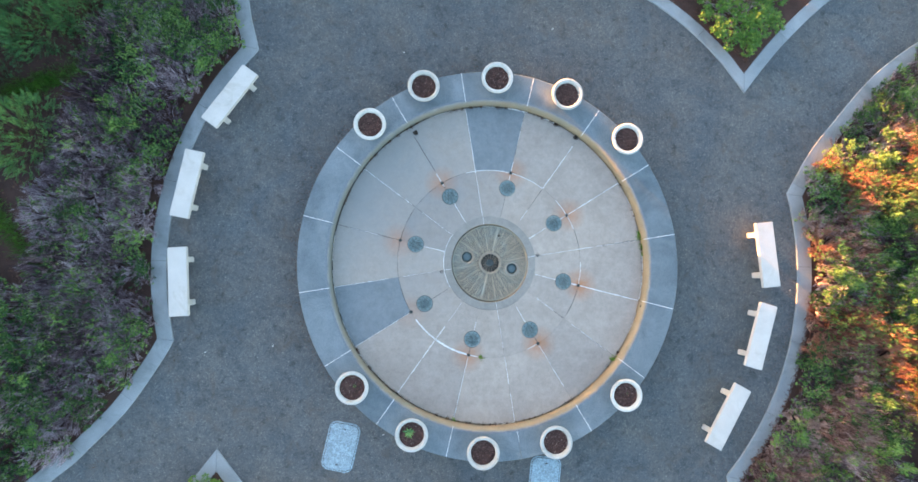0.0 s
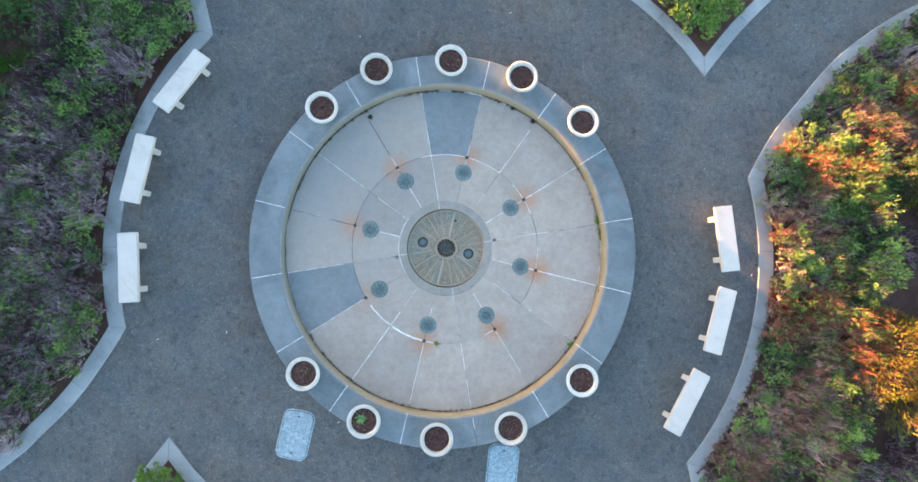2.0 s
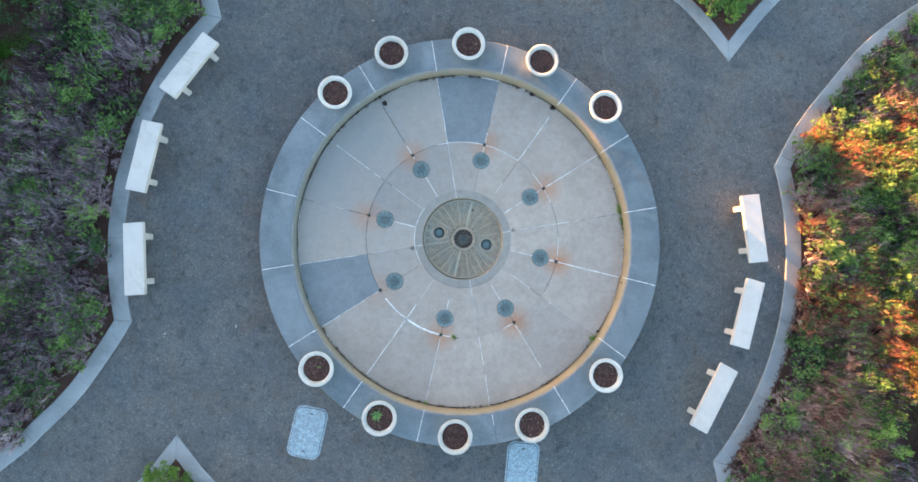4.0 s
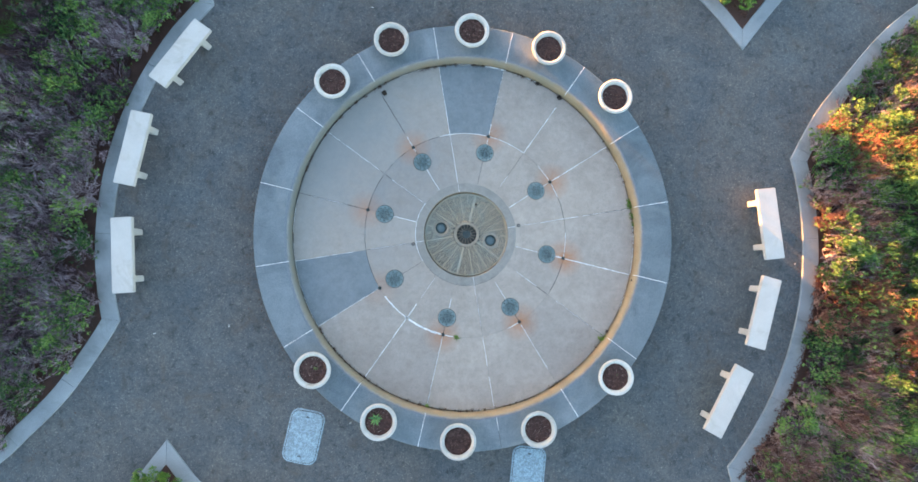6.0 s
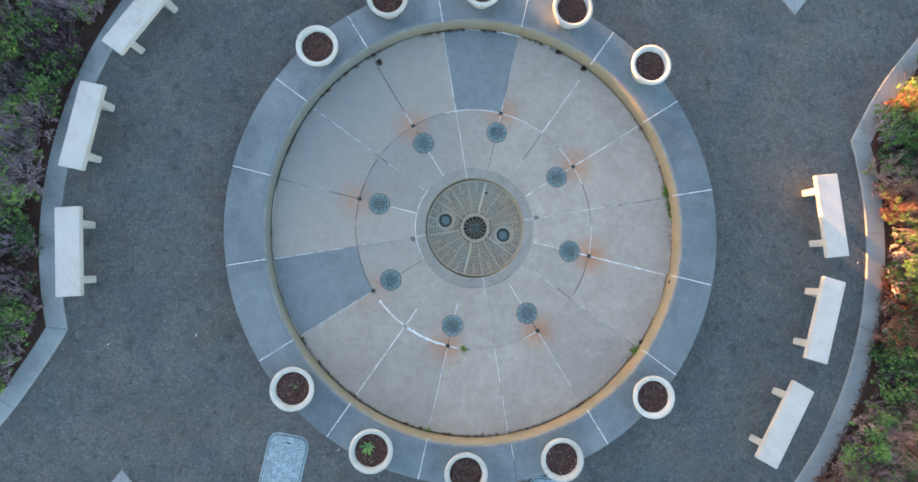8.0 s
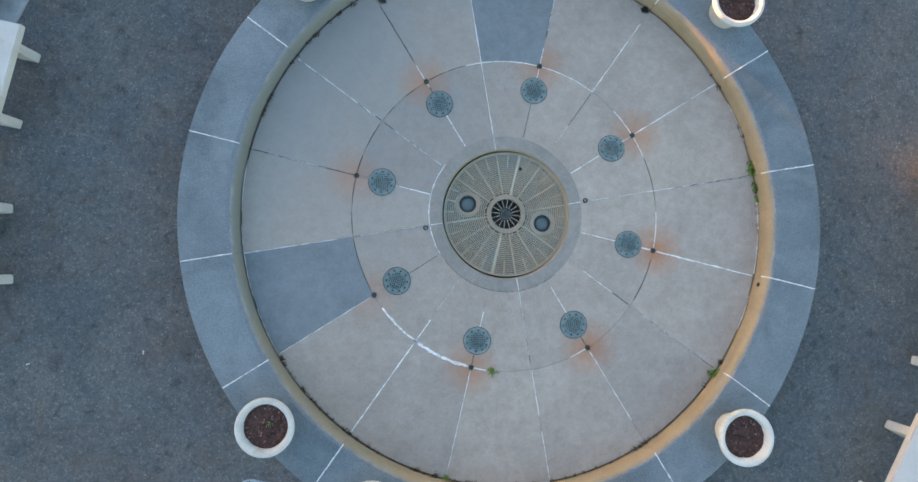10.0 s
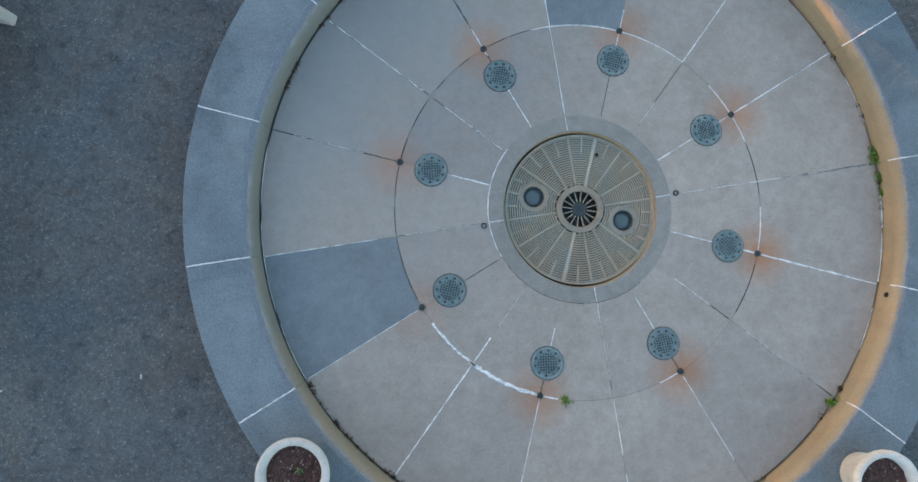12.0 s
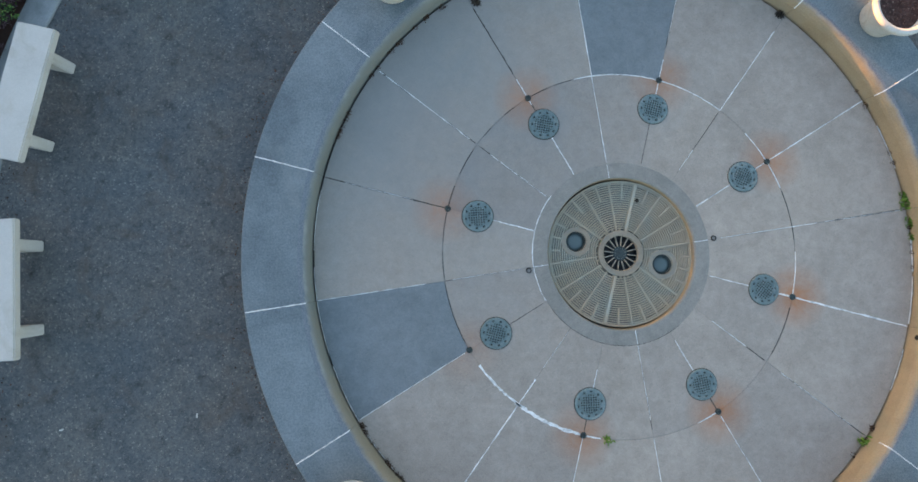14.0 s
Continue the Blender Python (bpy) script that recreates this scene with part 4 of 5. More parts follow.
def plant(kind, x, y, size=1.0, tall=1.0):
    pair = rp.choice(KINDS[kind])
    name = "conifer_shrub" if "conifer" in kind else "shrub"
    ob = new(name)
    ob.empty_display_size = 0.1
    ob.matrix_basis = pose(x, y, 0.015, 0, 0, rp.uniform(0, 360)) @ Matrix.Diagonal((size, size, size * tall, 1))
    tagged(ob, SHRUB_LABEL[kind], "shrub", "shrubs in the planting beds")
    part("stem", pair[0], ob)
    part("foliage", pair[1], ob)
    return ob


def along(where, d, step, a, b, kinds, size):
    """Shrubs along a kerb, d metres behind its inner edge, for the stretch a to b metres of the line."""
    line, side = kerb_lines[where]
    off = offset_line(line, side * (KERB_WIDTHS[where] + d))
    run, want = 0.0, a
    for p, q in zip(off, off[1:]):
        seg = (q - p).length
        while run + seg >= want and want <= b:
            c = p.lerp(q, (want - run) / seg)
            plant(rp.choice(kinds), c.x + rp.uniform(-0.15, 0.15), c.y + rp.uniform(-0.15, 0.15), rp.uniform(*size))
            want += step * rp.uniform(0.8, 1.2)
        run += seg

# what grows where in the two long beds: the nearest place decides
WEST_SITES = {
    "leafy": [(-5.0, 6.5), (-4.9, 6.0), (-5.4, 6.0), (-5.7, 5.4), (-5.4, 5.5), (-6.8, 6.5), (-6.4, 6.3), (-7.1, 5.3), (-7.3, 5.7), (-7.8, 5.9), (-8.2, 5.6), (-7.2, 4.6), (-6.6, 3.6), (-7.0, 3.2), (-6.8, 2.7), (-7.8, 3.1), (-8.7, 2.2), (-7.4, 2.0), (-7.8, 1.4), (-7.5, 1.5), (-7.4, 0.9), (-7.7, -0.5), (-8.2, -1.2), (-9.0, -1.7), (-9.2, -2.0), (-9.9, -1.9), (-10.2, -2.1), (-10.2, -2.7), (-10.6, -2.8)],
    "mixed": [(-5.9, 5.8), (-6.3, 5.7), (-6.6, 6.6), (-7.3, 6.3), (-8.0, 5.7), (-6.8, 4.6), (-7.4, 4.9), (-8.1, 4.2), (-7.2, 2.7), (-7.5, 2.3), (-8.5, 2.7), (-9.2, 0.8), (-9.3, 1.8), (-7.8, 0.2), (-8.4, -1.4), (-9.7, -2.2), (-8.3, 0.6), (-9.0, 1.4)],
    "twiggy": [(-5.8, 6.3), (-6.0, 6.6), (-6.8, 5.9), (-6.5, 5.2), (-7.7, 5.1), (-8.0, 4.8), (-6.7, 4.1), (-7.1, 4.1), (-7.6, 3.9), (-8.7, 3.8), (-8.9, 3.3), (-8.7, 3.1), (-8.1, 3.1), (-7.8, 2.5), (-7.6, 2.7), (-8.3, 1.9), (-9.1, 2.0), (-8.5, 1.3), (-8.2, 1.0), (-8.7, 0.9), (-9.3, 1.0), (-8.7, 0.2), (-9.1, -0.0), (-8.5, -0.1), (-8.1, -0.5), (-8.9, -0.4), (-9.2, -0.5), (-8.0, -0.8), (-9.1, -1.0), (-9.7, -1.3), (-9.5, -1.7)],
    "bare": [(-6.4, 4.4), (-6.5, 4.1), (-6.3, 4.6), (-7.4, 0.6), (-7.5, -0.0), (-7.5, 0.4), (-8.6, -1.5), (-8.8, -1.8), (-10.4, -1.7), (-10.6, -2.3)],
}
EAST_SITES = {
    "leafy": [(7.5, -1.4), (7.9, -1.9), (8.5, -1.7), (7.3, -2.4), (10.0, 2.9), (10.5, 3.1), (11.0, 3.3), (11.7, 3.5), (9.5, 2.2), (10.6, 2.6), (9.2, 1.7), (8.6, 1.6), (8.4, 1.1), (9.6, 0.9), (7.9, 0.5), (8.3, 0.3), (9.7, -0.2), (10.3, 0.1), (10.5, -0.5), (9.3, -0.6), (9.7, -1.1), (9.3, -1.4), (9.8, -1.6), (7.8, -1.5), (8.1, -1.5), (7.4, -2.1), (9.2, -2.5), (7.1, -3.6), (7.6, -4.0), (6.6, -4.1), (6.4, -4.6), (6.0, -4.9), (5.6, -5.2), (5.3, -5.8), (8.4, -4.5), (8.2, -5.3), (8.2, -5.8), (8.2, -6.5), (7.0, -6.2)],
    "mixed": [(11.2, 2.8), (9.1, 2.0), (7.6, 0.2), (10.2, -0.6), (9.1, -0.4), (8.3, -2.2), (7.4, -3.6), (6.9, -5.3), (6.6, -6.2), (7.6, -6.3), (9.0, -4.4)],
    "russet": [(7.3, -3.2), (8.7, 0.6), (9.0, 0.4), (9.3, 0.3), (9.7, 0.3), (8.5, 0.9), (10.2, 0.8), (11.1, 2.1), (11.4, 1.8), (7.5, -1.0), (7.8, -1.0), (8.5, -1.9), (8.8, -2.3), (7.9, -2.6), (7.4, -2.7), (8.3, -2.9), (7.6, -3.0), (8.7, -2.8), (9.1, -3.3), (8.8, -3.8)],
    "brown": [(9.6, 1.6), (10.1, 1.7), (10.6, 1.2), (11.1, 0.8), (8.1, -0.4), (8.5, -0.6), (7.6, -0.3), (8.6, -1.0), (8.0, -3.3), (8.4, -3.6), (7.1, -4.3), (7.7, -4.5), (7.9, -4.8), (7.3, -4.8), (6.7, -5.0), (7.5, -5.3), (6.5, -5.5), (6.1, -5.9), (7.9, -5.9), (5.9, -5.6)],
    "bare": [(6.9, -3.3), (6.9, -2.9)],
}


def fill_bed(where, a, b, depths, sites, rise, tall_from=0.0, tall_to=0.0):
    """Shrubs in staggered rows behind a kerb, on the stretch a to b metres of its line; rise: how much taller they are per metre from the kerb; between y tall_from and tall_to those in front stand taller."""
    line, side = kerb_lines[where]
    named = [(x, y, kind) for kind, places in sites.items() for x, y in places]
    for n, d in enumerate(depths):
        off = offset_line(line, side * (KERB_WIDTHS[where] + d))
        run, want = 0.0, a + 0.24 * (n % 2)
        for p, q in zip(off, off[1:]):
            seg = (q - p).length
            while seg > 0 and run + seg >= want and want <= b:
                c = p.lerp(q, (want - run) / seg)
                x, y = c.x + rp.uniform(-0.13, 0.13), c.y + rp.uniform(-0.13, 0.13)
                kind = min(named, key=lambda e: math.hypot(e[0] - x, e[1] - y))[2]
                if kind != "bare":
                    base = max(1.2, 0.85 + rise * d) if tall_from < y < tall_to else 0.85 + rise * d
                    plant(kind, x, y, rp.uniform(0.72, 0.98), base * rp.uniform(0.85, 1.15))
                want += 0.48 * rp.uniform(0.85, 1.15)
            run += seg

fill_bed("west", 7.6, 22.8, (0.36, 0.82, 1.28, 1.74, 2.2), WEST_SITES, 0.1)
for x, y, s in ((-9.85, 4.4, 1.18), (-9.2, 6.85, 1.1), (-8.2, 7.1, 0.8), (-7.6, 7.9, 0.9), (-10.5, 6.6, 1.1), (-11.7, 3.4, 1.0), (-11.4, 5.2, 0.9)):
    plant("conifer", x, y, s)
for x, y, s in ((-10.3, 0.65, 1.1), (-10.3, 0.0, 1.2), (-9.85, -0.25, 0.8), (-10.5, -0.6, 1.2), (-9.9, -0.7, 0.8), (-10.3, -1.2, 1.0), (-10.7, -1.5, 1.2), (-11.2, -0.1, 1.2), (-11.2, -2.2, 1.2), (-11.5, 0.8, 1.3), (-11.2, 1.5, 1.0)):
    plant("leafy", x, y, s)

# east bed
fill_bed("east", 6.0, 21.2, (0.25, 0.8, 1.28, 1.74, 2.2), EAST_SITES, 0.36, -2.9, -1.0)
plant("golden_conifer", 10.1, -4.4, 1.25, 0.9)
plant("golden_conifer", 11.4, -0.2, 0.72, 0.8)
for x, y, k in ((10.3, 0.9, "twiggy"), (11.2, 1.2, "twiggy"), (10.9, -1.6, "twiggy"), (11.8, -1.4, "mixed"), (9.5, -6.5, "twiggy"), (10.3, -6.7, "mixed"), (8.6, -6.8, "leafy"), (12.2, 0.6, "mixed"), (12.0, 2.2, "leafy"), (12.8, 3.0, "leafy"), (11.4, -5.5, "mixed"), (11.7, -3.2, "leafy")):
    plant(k, x, y, 1.05)

plant("leafy", -6.5, 4.08, 0.3)

# north bed: unseen low shrubs added to shade gravel; the last sun skims over
along("north", 0.5, 0.36, 9.0, 15.0, ["leafy"], (0.54, 0.6))
along("north", 0.95, 0.4, 9.0, 15.0, ["leafy", "mixed"], (0.5, 0.56))

# pointed beds
plant("round", 6.95, 5.1, 1.0, 0.62)
plant("round", 5.6, 6.7, 0.75)
plant("round", 8.6, 6.2, 0.75)
plant("round", -6.85, -4.2, 0.58)
plant("leafy", -6.9, -4.6, 1.0)
plant("leafy", -7.6, -4.9, 1.0)
plant("mixed", -6.3, -5.1, 1.0)


# grass strips behind the west shrubs
def grass_patch(spots, count, spread, seed):
    rnd = random.Random(seed)
    verts, faces = [], []
    for i in range(count):
        j = rnd.uniform(0, len(spots) - 1.001)
        a, b = Vector(spots[int(j)]), Vector(spots[int(j) + 1])
        p = a.lerp(b, j - int(j))
        at = Vector((p.x + rnd.gauss(0, spread), p.y + rnd.gauss(0, spread), 0.018))
        d = (Vector((0, 0, 1)) + random_unit(rnd) * 0.7).normalized()
        leaf_quads(verts, faces, at, d, d.orthogonal().normalized(), rnd.uniform(0.08, 0.17), 0.012, 0.1)
    return mesh_of("grass", verts, faces, GRASS)

for i, spots in enumerate(([(-10.9, 3.3), (-10.5, 2.5), (-10.0, 1.6), (-9.7, 1.0)], [(-10.2, 5.45), (-9.5, 5.5), (-9.1, 5.6), (-8.2, 5.9)])):
    tagged(new("grass", grass_patch(spots, 2600, 0.13, 5 + i)), "strip of bright green grass on brown mulch", "grass", kind="stuff")


# bark chips over the mulch, stones on the gravel
def chips(count, spots, seed, size, z, material, name):
    rnd = random.Random(seed)
    verts, faces = [], []
    for i in range(count):
        x, y = spots(rnd)
        s, a = size * rnd.uniform(0.4, 1.4), rnd.uniform(0, 6.283)
        u, w = Vector((math.cos(a), math.sin(a), rnd.uniform(-0.3, 0.3))) * s, Vector((-math.sin(a), math.cos(a), rnd.uniform(-0.3, 0.3))) * s * rnd.uniform(0.35, 0.9)
        c = Vector((x, y, z + s * 0.15))
        b = len(verts)
        verts += [c + u, c + w, c - u, c - w, c + Vector((0, 0, s * 0.5))]
        faces += [(b, b + 1, b + 4), (b + 1, b + 2, b + 4), (b + 2, b + 3, b + 4), (b + 3, b, b + 4)]
    return mesh_of(name, verts, faces, material)


def in_west(rnd):
    while True:
        x, y = (rnd.uniform(-11.8, -6.0), rnd.uniform(-2.4, 8.0)) if rnd.random() < 0.8 else (rnd.uniform(-8.0, -5.1), rnd.uniform(5.2, 8.0))
        if math.hypot(x, y) > 7.78 and (y > -0.5 or -x > 7.75 + (-0.5 - y) * 1.2):
            return x, y


def in_east(rnd):
    while True:
        x, y = rnd.uniform(5.5, 12.5), rnd.uniform(-7.0, 2.4)
        if math.hypot(x, y) > 7.85 and y < (x - 8.0) * 0.9 + 0.4:
            return x, y


def in_point(rnd):
    t = rnd.uniform(0.0, 2.2)
    return 7.0 + rnd.uniform(-0.8, 0.6) * t, 3.85 + t


def on_plaza(rnd):
    a, r = rnd.uniform(0, 6.283), rnd.uniform(4.3, 7.1)
    return r * math.cos(a), r * math.sin(a)

BARK_CHIP = leaf_material("bark_chips", [(0.2, (0.03, 0.015, 0.01)), (0.5, (0.09, 0.043, 0.03)), (0.8, (0.15, 0.08, 0.058))], 0.9)
STONES = leaf_material("loose_stones", [(0.25, (0.05, 0.05, 0.05)), (0.55, (0.13, 0.12, 0.115)), (0.75, (0.32, 0.3, 0.28))], 0.9)
for fn, n, seed in ((in_west, 5000, 1), (in_east, 3500, 2), (in_point, 700, 3)):
    tagged(new("bark_mulch", chips(n, fn, seed, 0.028, 0.018, BARK_CHIP, "bark_mulch")), "loose reddish brown bark chips over the bed", "mulch", kind="stuff")


def over_kerb(rnd):
    # bark that has spread over the inner edge of the kerb behind the benches
    a, r = radians(rnd.uniform(-51, -14)), 7.37 + 0.36 - min(0.2, abs(rnd.gauss(0, 0.045)))
    return 0.05 + r * math.cos(a), -0.02 + r * math.sin(a)

tagged(new("bark_mulch", chips(1500, over_kerb, 6, 0.015, KERB_H, BARK_CHIP, "bark_mulch")), "reddish brown bark chips spilt onto the kerb", "mulch", kind="stuff")


def round_rim(rnd):
    a, r = radians(rnd.uniform(20, 215)), 4.26 + abs(rnd.gauss(0, 0.16))
    return r * math.cos(a) * OVAL[0], r * math.sin(a) * OVAL[1]


def by_kerb(rnd):
    line, side = kerb_lines[rnd.choice(("west", "east"))]
    near = [p for p in line if p.length < 10.5]
    p = rnd.choice(near)
    n = p.normalized()
    r = p.length - abs(rnd.gauss(0.0, 0.14)) - 0.02
    t = rnd.uniform(-0.35, 0.35)
    return n.x * r - n.y * t, n.y * r + n.x * t

tagged(new("leaf_litter", chips(2600, round_rim, 14, 0.012, 0.0, BARK_CHIP, "leaf_litter")), "reddish brown crumbs of leaf litter round the fountain foot", "leaf litter", kind="stuff")
tagged(new("leaf_litter", chips(1500, by_kerb, 15, 0.011, 0.0, BARK_CHIP, "leaf_litter")), "reddish brown crumbs of bark and leaves beside the kerb", "leaf litter", kind="stuff")
tagged(new("loose_stones", chips(9000, on_plaza, 4, 0.009, 0.0, STONES, "loose_stones")), "small loose grey stones on the packed gravel", "gravel", kind="stuff")

white_stone = bmesh.new()
bmesh.ops.create_icosphere(white_stone, subdivisions=3, radius=0.05)
for v in white_stone.verts:
    v.co *= 1 + 0.12 * noise.noise(v.co * 22)
    v.co.z *= 0.8
stone = new("white_stone", bm_mesh("white_stone", white_stone, BENCH, True))
stone.location = (7.26, -3.06, 0.055)
tagged(stone, "small pale rounded stone at the edge of the mulch", "stone")


# weeds and debris in the fountain
def tuft(seed, n, length, width, spread, material, up=0.6, name="weed"):
    rnd = random.Random(seed)
    verts, faces = [], []
    for i in range(n):
        d = (random_unit(rnd) + Vector((0, 0, up))).normalized()
        d.z = abs(d.z)
        at = Vector((rnd.uniform(-spread, spread), rnd.uniform(-spread, spread), 0.0))
        leaf_quads(verts, faces, at, d, Vector((0, 0, 1)), length * rnd.uniform(0.6, 1.2), width, 0.2)
    return mesh_of(name, verts, faces, material)

WEED = leaf_material("bright_weed", [(0.2, (0.06, 0.13, 0.01)), (0.8, (0.17, 0.26, 0.03))])
DEAD = leaf_material("dead_litter", [(0.2, (0.02, 0.014, 0.01)), (0.6, (0.09, 0.05, 0.03)), (0.9, (0.1, 0.11, 0.04))], 0.9)
LITTER = leaf_material("wet_black_leaves", [(0.2, (0.015, 0.013, 0.011)), (0.6, (0.045, 0.036, 0.028)), (0.9, (0.11, 0.085, 0.06))], 0.9)
weed_me = [tuft(s, 34, 0.055, 0.02, 0.045, WEED) for s in (1, 2)]
small_me = [tuft(s, 14, 0.035, 0.014, 0.03, LEAF) for s in (3, 4)]
dead_me = [tuft(s, 16, 0.045, 0.016, 0.035, DEAD, 0.2) for s in (5, 6, 7)]
for r, a, me, s in ((2.10, 255.4, 0, 0.9), (3.53, -45.9, 1, 1.4), (3.52, 0.9, 0, 1.35), (3.525, 2.4, 1, 0.9), (3.53, -2.6, 1, 1.0), (3.535, -5.4, 1, 0.7), (3.53, 247.6, 0, 0.7)):
    ob = new("weed", weed_me[me])
    ob.matrix_basis = Matrix.Translation(spot(r, a, FLOOR)) @ pose(0, 0, 0, 0, 0, a * 3) @ Matrix.Diagonal((s, s, s, 1))
    tagged(ob, "tuft of bright green weed in a fountain joint", "weed", "weeds in the fountain")
rd = random.Random(9)
litter_spots = [rd.uniform(203, 303) for _ in range(62)] + [rd.uniform(52, 150) for _ in range(62)] + [rd.uniform(-12, 48) for _ in range(12)] + [rd.uniform(-50, -40) for _ in range(4)]
lv, lf = [], []
for a in litter_spots:
    me = rd.choice(dead_me + small_me[:1])
    m = Matrix.Translation(spot(3.535 + rd.uniform(-0.012, 0.008), a, FLOOR)) @ pose(0, 0, 0, 0, 0, rd.uniform(0, 360)) @ Matrix.Diagonal((rd.uniform(0.4, 0.8),) * 3 + (1,))
    b = len(lv)
    lv += [m @ v.co for v in me.vertices]
    lf += [tuple(b + i for i in p.vertices) for p in me.polygons]
tagged(new("leaf_litter", mesh_of("leaf_litter", lv, lf, DEAD)), "dead leaves and moss along the foot of the fountain wall", "leaf litter", kind="stuff")
clump_me = tuft(17, 110, 0.035, 0.016, 0.032, LITTER, 0.3, "debris_clump")
for r, a, s in ((3.37, 111.3, 1.15), (3.51, 46.0, 1.1), (3.53, 225, 0.45), (3.52, 55.0, 0.9)):
    ob = new("debris_clump", clump_me)
    ob.matrix_basis = Matrix.Translation(spot(r, a, FLOOR)) @ Matrix.Diagonal((s, s, s, 1))
    tagged(ob, "dark clump of wet dead leaves on the fountain floor", "debris", "debris in the fountain")
ob = new("debris_clump", clump_me)
ob.matrix_basis = Matrix.Translation((0.31, 0.585, GZ + 0.006)) @ Matrix.Diagonal((0.5, 0.5, 0.5, 1))
tagged(ob, "small dark wad of dead leaves on the grate", "debris", "debris in the fountain")
hole = new("wall_outlet", wall_hole)
hole.matrix_basis = pose(*spot(3.560, -24.3, 0.38), 0, -90, -24.3)
tagged(hole, "small water outlet in the tan inner wall, drawn as a near-black disc", "pipe")

SCRAPS = leaf_material("pale_scraps", [(0.2, (0.06, 0.03, 0.025)), (0.55, (0.16, 0.09, 0.07)), (0.8, (0.45, 0.38, 0.33))], 0.9)
for i, (x, y) in enumerate(POTS):
    def in_pot(rnd, cx=x, cy=y):
        a, r = rnd.uniform(0, 6.283), 0.25 * math.sqrt(rnd.random())
        return cx + r * math.cos(a), cy + r * math.sin(a)
    tagged(new("bark_mulch", chips(150, in_pot, 50 + i, 0.011, RIM + 0.288, SCRAPS, "bark_mulch")), "brown and pale bark crumbs on planter soil", "mulch", kind="stuff")
pebble_me = bm_mesh("pebble", box(0.05, 0.018, 0.01, 0.003), BENCH)
for x, y, h in ((-2.96, -3.46, 40), (-5.11, -1.09, 80), (-6.6, -1.0, 10), (7.05, -1.75, 60), (2.4, 5.3, 20), (-1.2, 5.2, 0)):
    ob = new("pebble", pebble_me)
    ob.matrix_basis = pose(x, y, 0.0, 0, 0, h)
    tagged(ob, "pale scrap of stone lying on the gravel", "pebble", "pale scraps on the gravel")

# plants in two planters
def leafy_rosette(seed, n, length, material):
    rnd = random.Random(seed)
    verts, faces = [], []
    for k in range(n):
        a, t = 2.4 * k, rnd.uniform(0.35, 0.9)
        d = Vector((math.cos(a) * math.cos(t), math.sin(a) * math.cos(t), math.sin(t)))
        leaf_quads(verts, faces, Vector((0, 0, 0)), d, Vector((0, 0, 1)), length * rnd.uniform(0.8, 1.1), 0.2 * length, 0.25)
    return mesh_of("potted_plant", verts, faces, material)

for (x, y), n, length in (((-2.30, -3.24), 13, 0.16), ((-3.28, -2.11), 9, 0.06), ((2.44, -3.22), 5, 0.04)):
    ob = new("potted_plant", leafy_rosette(n, n, length, LEAF_DARK if n > 9 else LEAF))
    ob.location = (x, y, RIM + 0.285)
    tagged(ob, "small green rosette of narrow leaves growing in planter soil", "plant")

# ---- unseen trees added in the west to keep low sun off the plaza ----
LD, LQ = Vector((math.cos(az), math.sin(az), 0)), Vector((-math.sin(az), math.cos(az), 0))


def cypress_meshes(seed):
    """Columnar evergreen, 1 m tall unit: leafy column on a trunk."""
    rnd = random.Random(seed)
    verts, faces, n, rings = [], [], 18, 14
    for i in range(rings + 1):
        t = i / rings
        r = 0.115 * (1 - t ** 3) ** 0.6 * min(1.0, 0.45 + 4 * t) + 0.002
        for k in range(n):
            a = 6.2832 * k / n
            rr = r * rnd.uniform(0.86, 1.08)
            verts.append(Vector((rr * math.cos(a), rr * math.sin(a), 0.05 + 0.95 * t)))
    for i in range(rings):
        for k in range(n):
            a, b = i * n + k, i * n + (k + 1) % n
            faces.append((a, b, b + n, a + n))
    faces.append(tuple(rings * n + k for k in range(n)))
    for i in range(500):
        t, a = rnd.uniform(0, 0.97), rnd.uniform(0, 6.2832)
        r = 0.118 * (1 - t ** 3) ** 0.6 * min(1.0, 0.45 + 4 * t)
        at = Vector((r * math.cos(a), r * math.sin(a), 0.05 + 0.95 * t))
        d = (Vector((math.cos(a), math.sin(a), 1.2)) + random_unit(rnd) * 0.6).normalized()
        leaf_quads(verts, faces, at, d, Vector((math.cos(a), math.sin(a), 0)), 0.04, 0.016, 0.1)
    trunk = lathe([(0.02, -0.01), (0.016, 0.03), (0.014, 0.1)], 10)
    return mesh_of("trunk", *trunk, BARK), mesh_of("crown", verts, faces, LEAF_DARK)

cyp = [cypress_meshes(s) for s in (3, 4)]
rt = random.Random(31)
S_TREES, CROWN_FROM = -15.0, 1.85
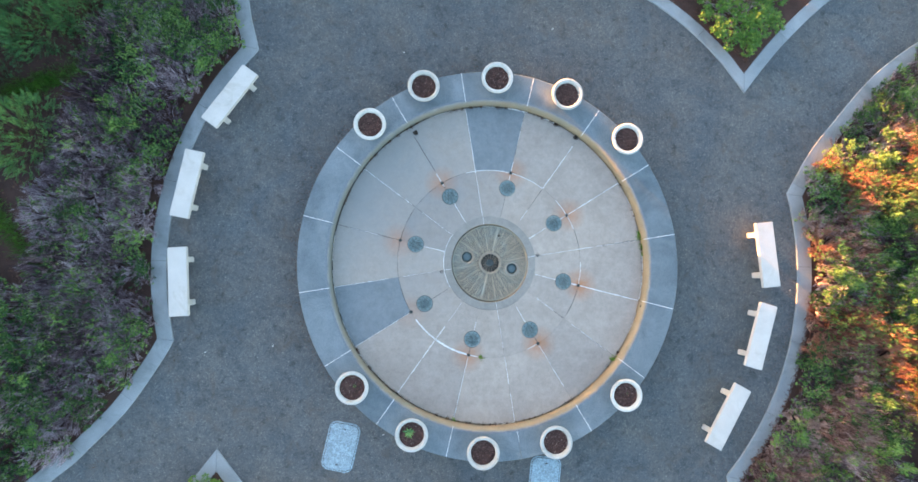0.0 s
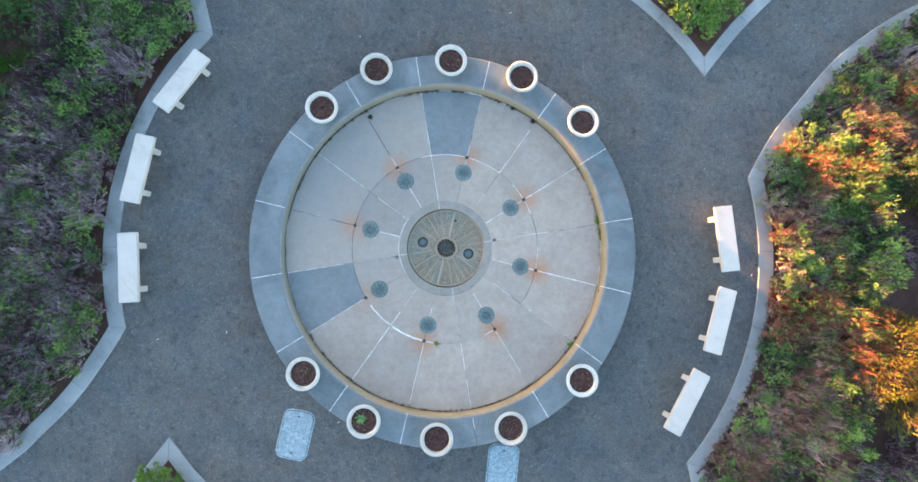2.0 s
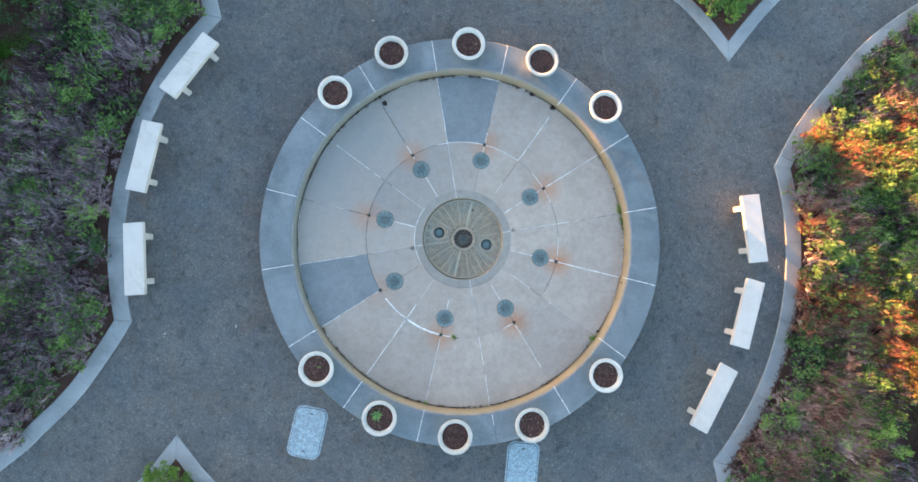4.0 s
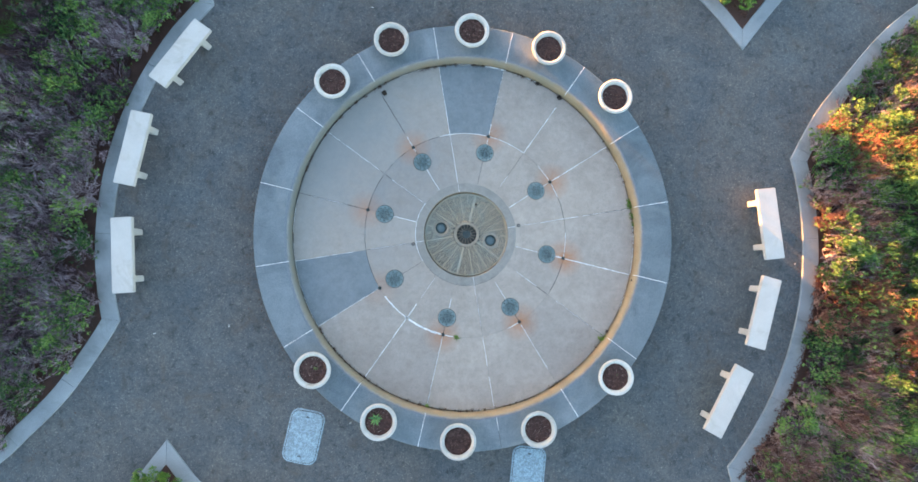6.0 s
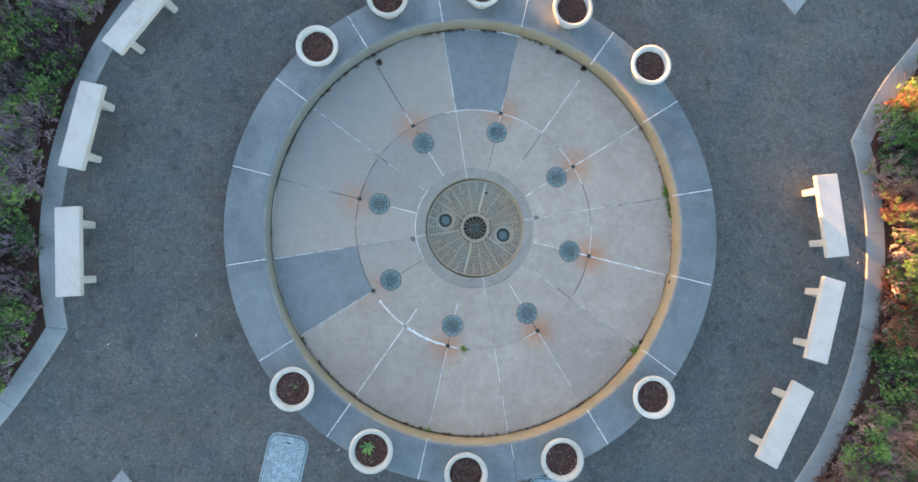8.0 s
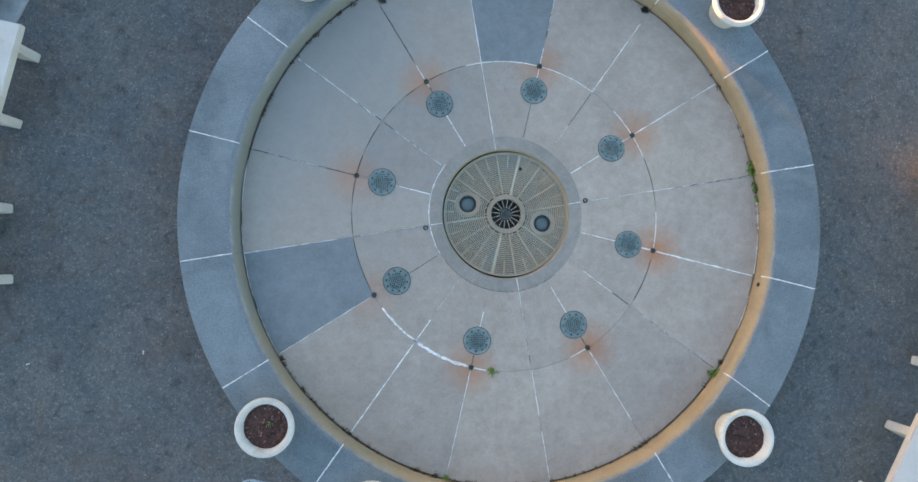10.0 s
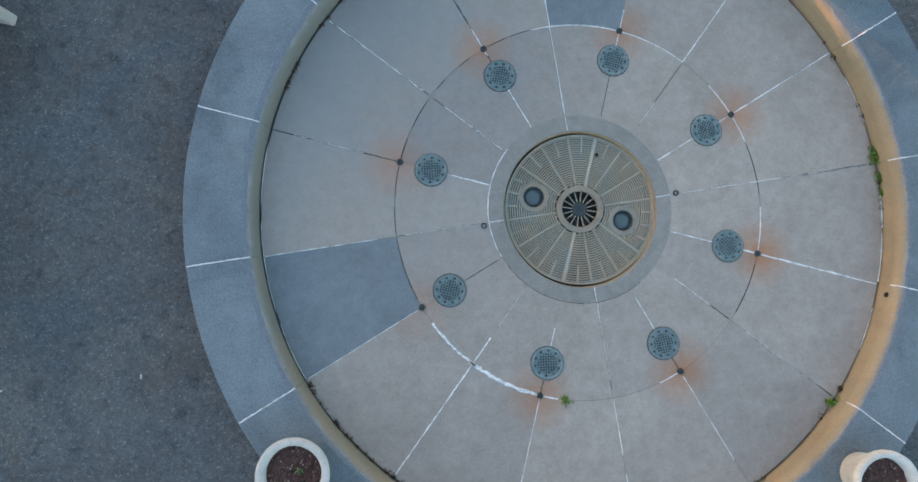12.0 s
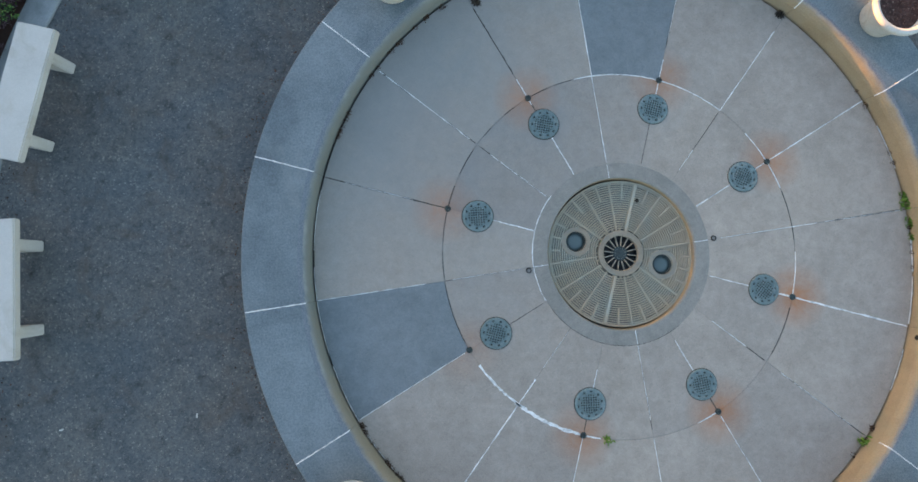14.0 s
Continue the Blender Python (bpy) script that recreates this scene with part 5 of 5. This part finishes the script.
# place across the light, height, radius: a gap over the low end of the row lets the last sun through
ROW = ([(-16.0 + i * 0.9, 3.0, 0.6) for i in range(20)] + [(1.9, 2.8, 0.5), (2.4, 2.6, 0.45), (2.8, 2.2, 0.35), (3.12, 2.0, 0.28)] + [(3.65 + i * 0.3, 0.67, 0.28) for i in range(6)] + [(5.45, 0.9, 0.3), (5.8, 1.2, 0.35), (6.4, 2.5, 0.5)]
       + [(9.6, 2.2, 0.3), (10.35, 2.2, 0.28)] + [(10.9 + i * 0.9, 3.0, 0.6) for i in range(7)])
for q, tall, rad in ROW:
    for row, shift in ((0.0, 0.0), (0.8, 0.1), (1.6, 0.45 if tall > 2.8 else 0.05)):
        c = LD * (S_TREES - row) + LQ * (q + shift)
        pair = rt.choice(cyp)
        ob = thing("cypress_tree", pose(c.x, c.y, 0, 0, 0, rt.uniform(0, 360)) @ Matrix.Diagonal((rad / 0.115, rad / 0.115, tall * rt.uniform(0.97, 1.04), 1)), "unseen columnar evergreen added to block the low sun", "tree", "evergreen row beyond the west bed")
        part("trunk", pair[0], ob)
        part("crown", pair[1], ob)
# unseen clear-stemmed trees added over the low stretch: their crowns cap the sunlit gap
tall_stem = mesh_of("trunk", *lathe([(0.035, -0.01), (0.025, 0.4), (0.02, 1.6)], 10), BARK)
for i in range(9):
    for row in (0.3, 1.1):
        c = LD * (S_TREES - row) + LQ * (3.5 + 0.3 * i + 0.1 * row)
        ob = thing("clear_stemmed_tree", pose(c.x, c.y, 0, 0, 0, rt.uniform(0, 360)), "unseen bare-stemmed evergreen added to cap the sun gap", "tree", "evergreen row beyond the west bed")
        part("trunk", tall_stem, ob)
        part("crown", rt.choice(cyp)[1], ob, at=Matrix.Translation((0, 0, CROWN_FROM + rt.uniform(-0.05, 0.05))) @ Matrix.Diagonal((3.4, 3.4, 1.6, 1)))
# unseen hedge plants added to close sun streaks on the north-east gravel
for i in range(10):
    c = LD * -4.0 + LQ * (6.75 + 0.3 * i)
    ob = thing("hedge_plant", pose(c.x, c.y, 0, 0, 0, rt.uniform(0, 360)) @ Matrix.Diagonal((2.4, 2.4, rt.uniform(0.3, 0.34), 1)), "unseen low hedge plant added to shade the gravel", "shrub", "low hedge in the north bed")
    part("trunk", cyp[0][0], ob)
    part("crown", cyp[0][1], ob)
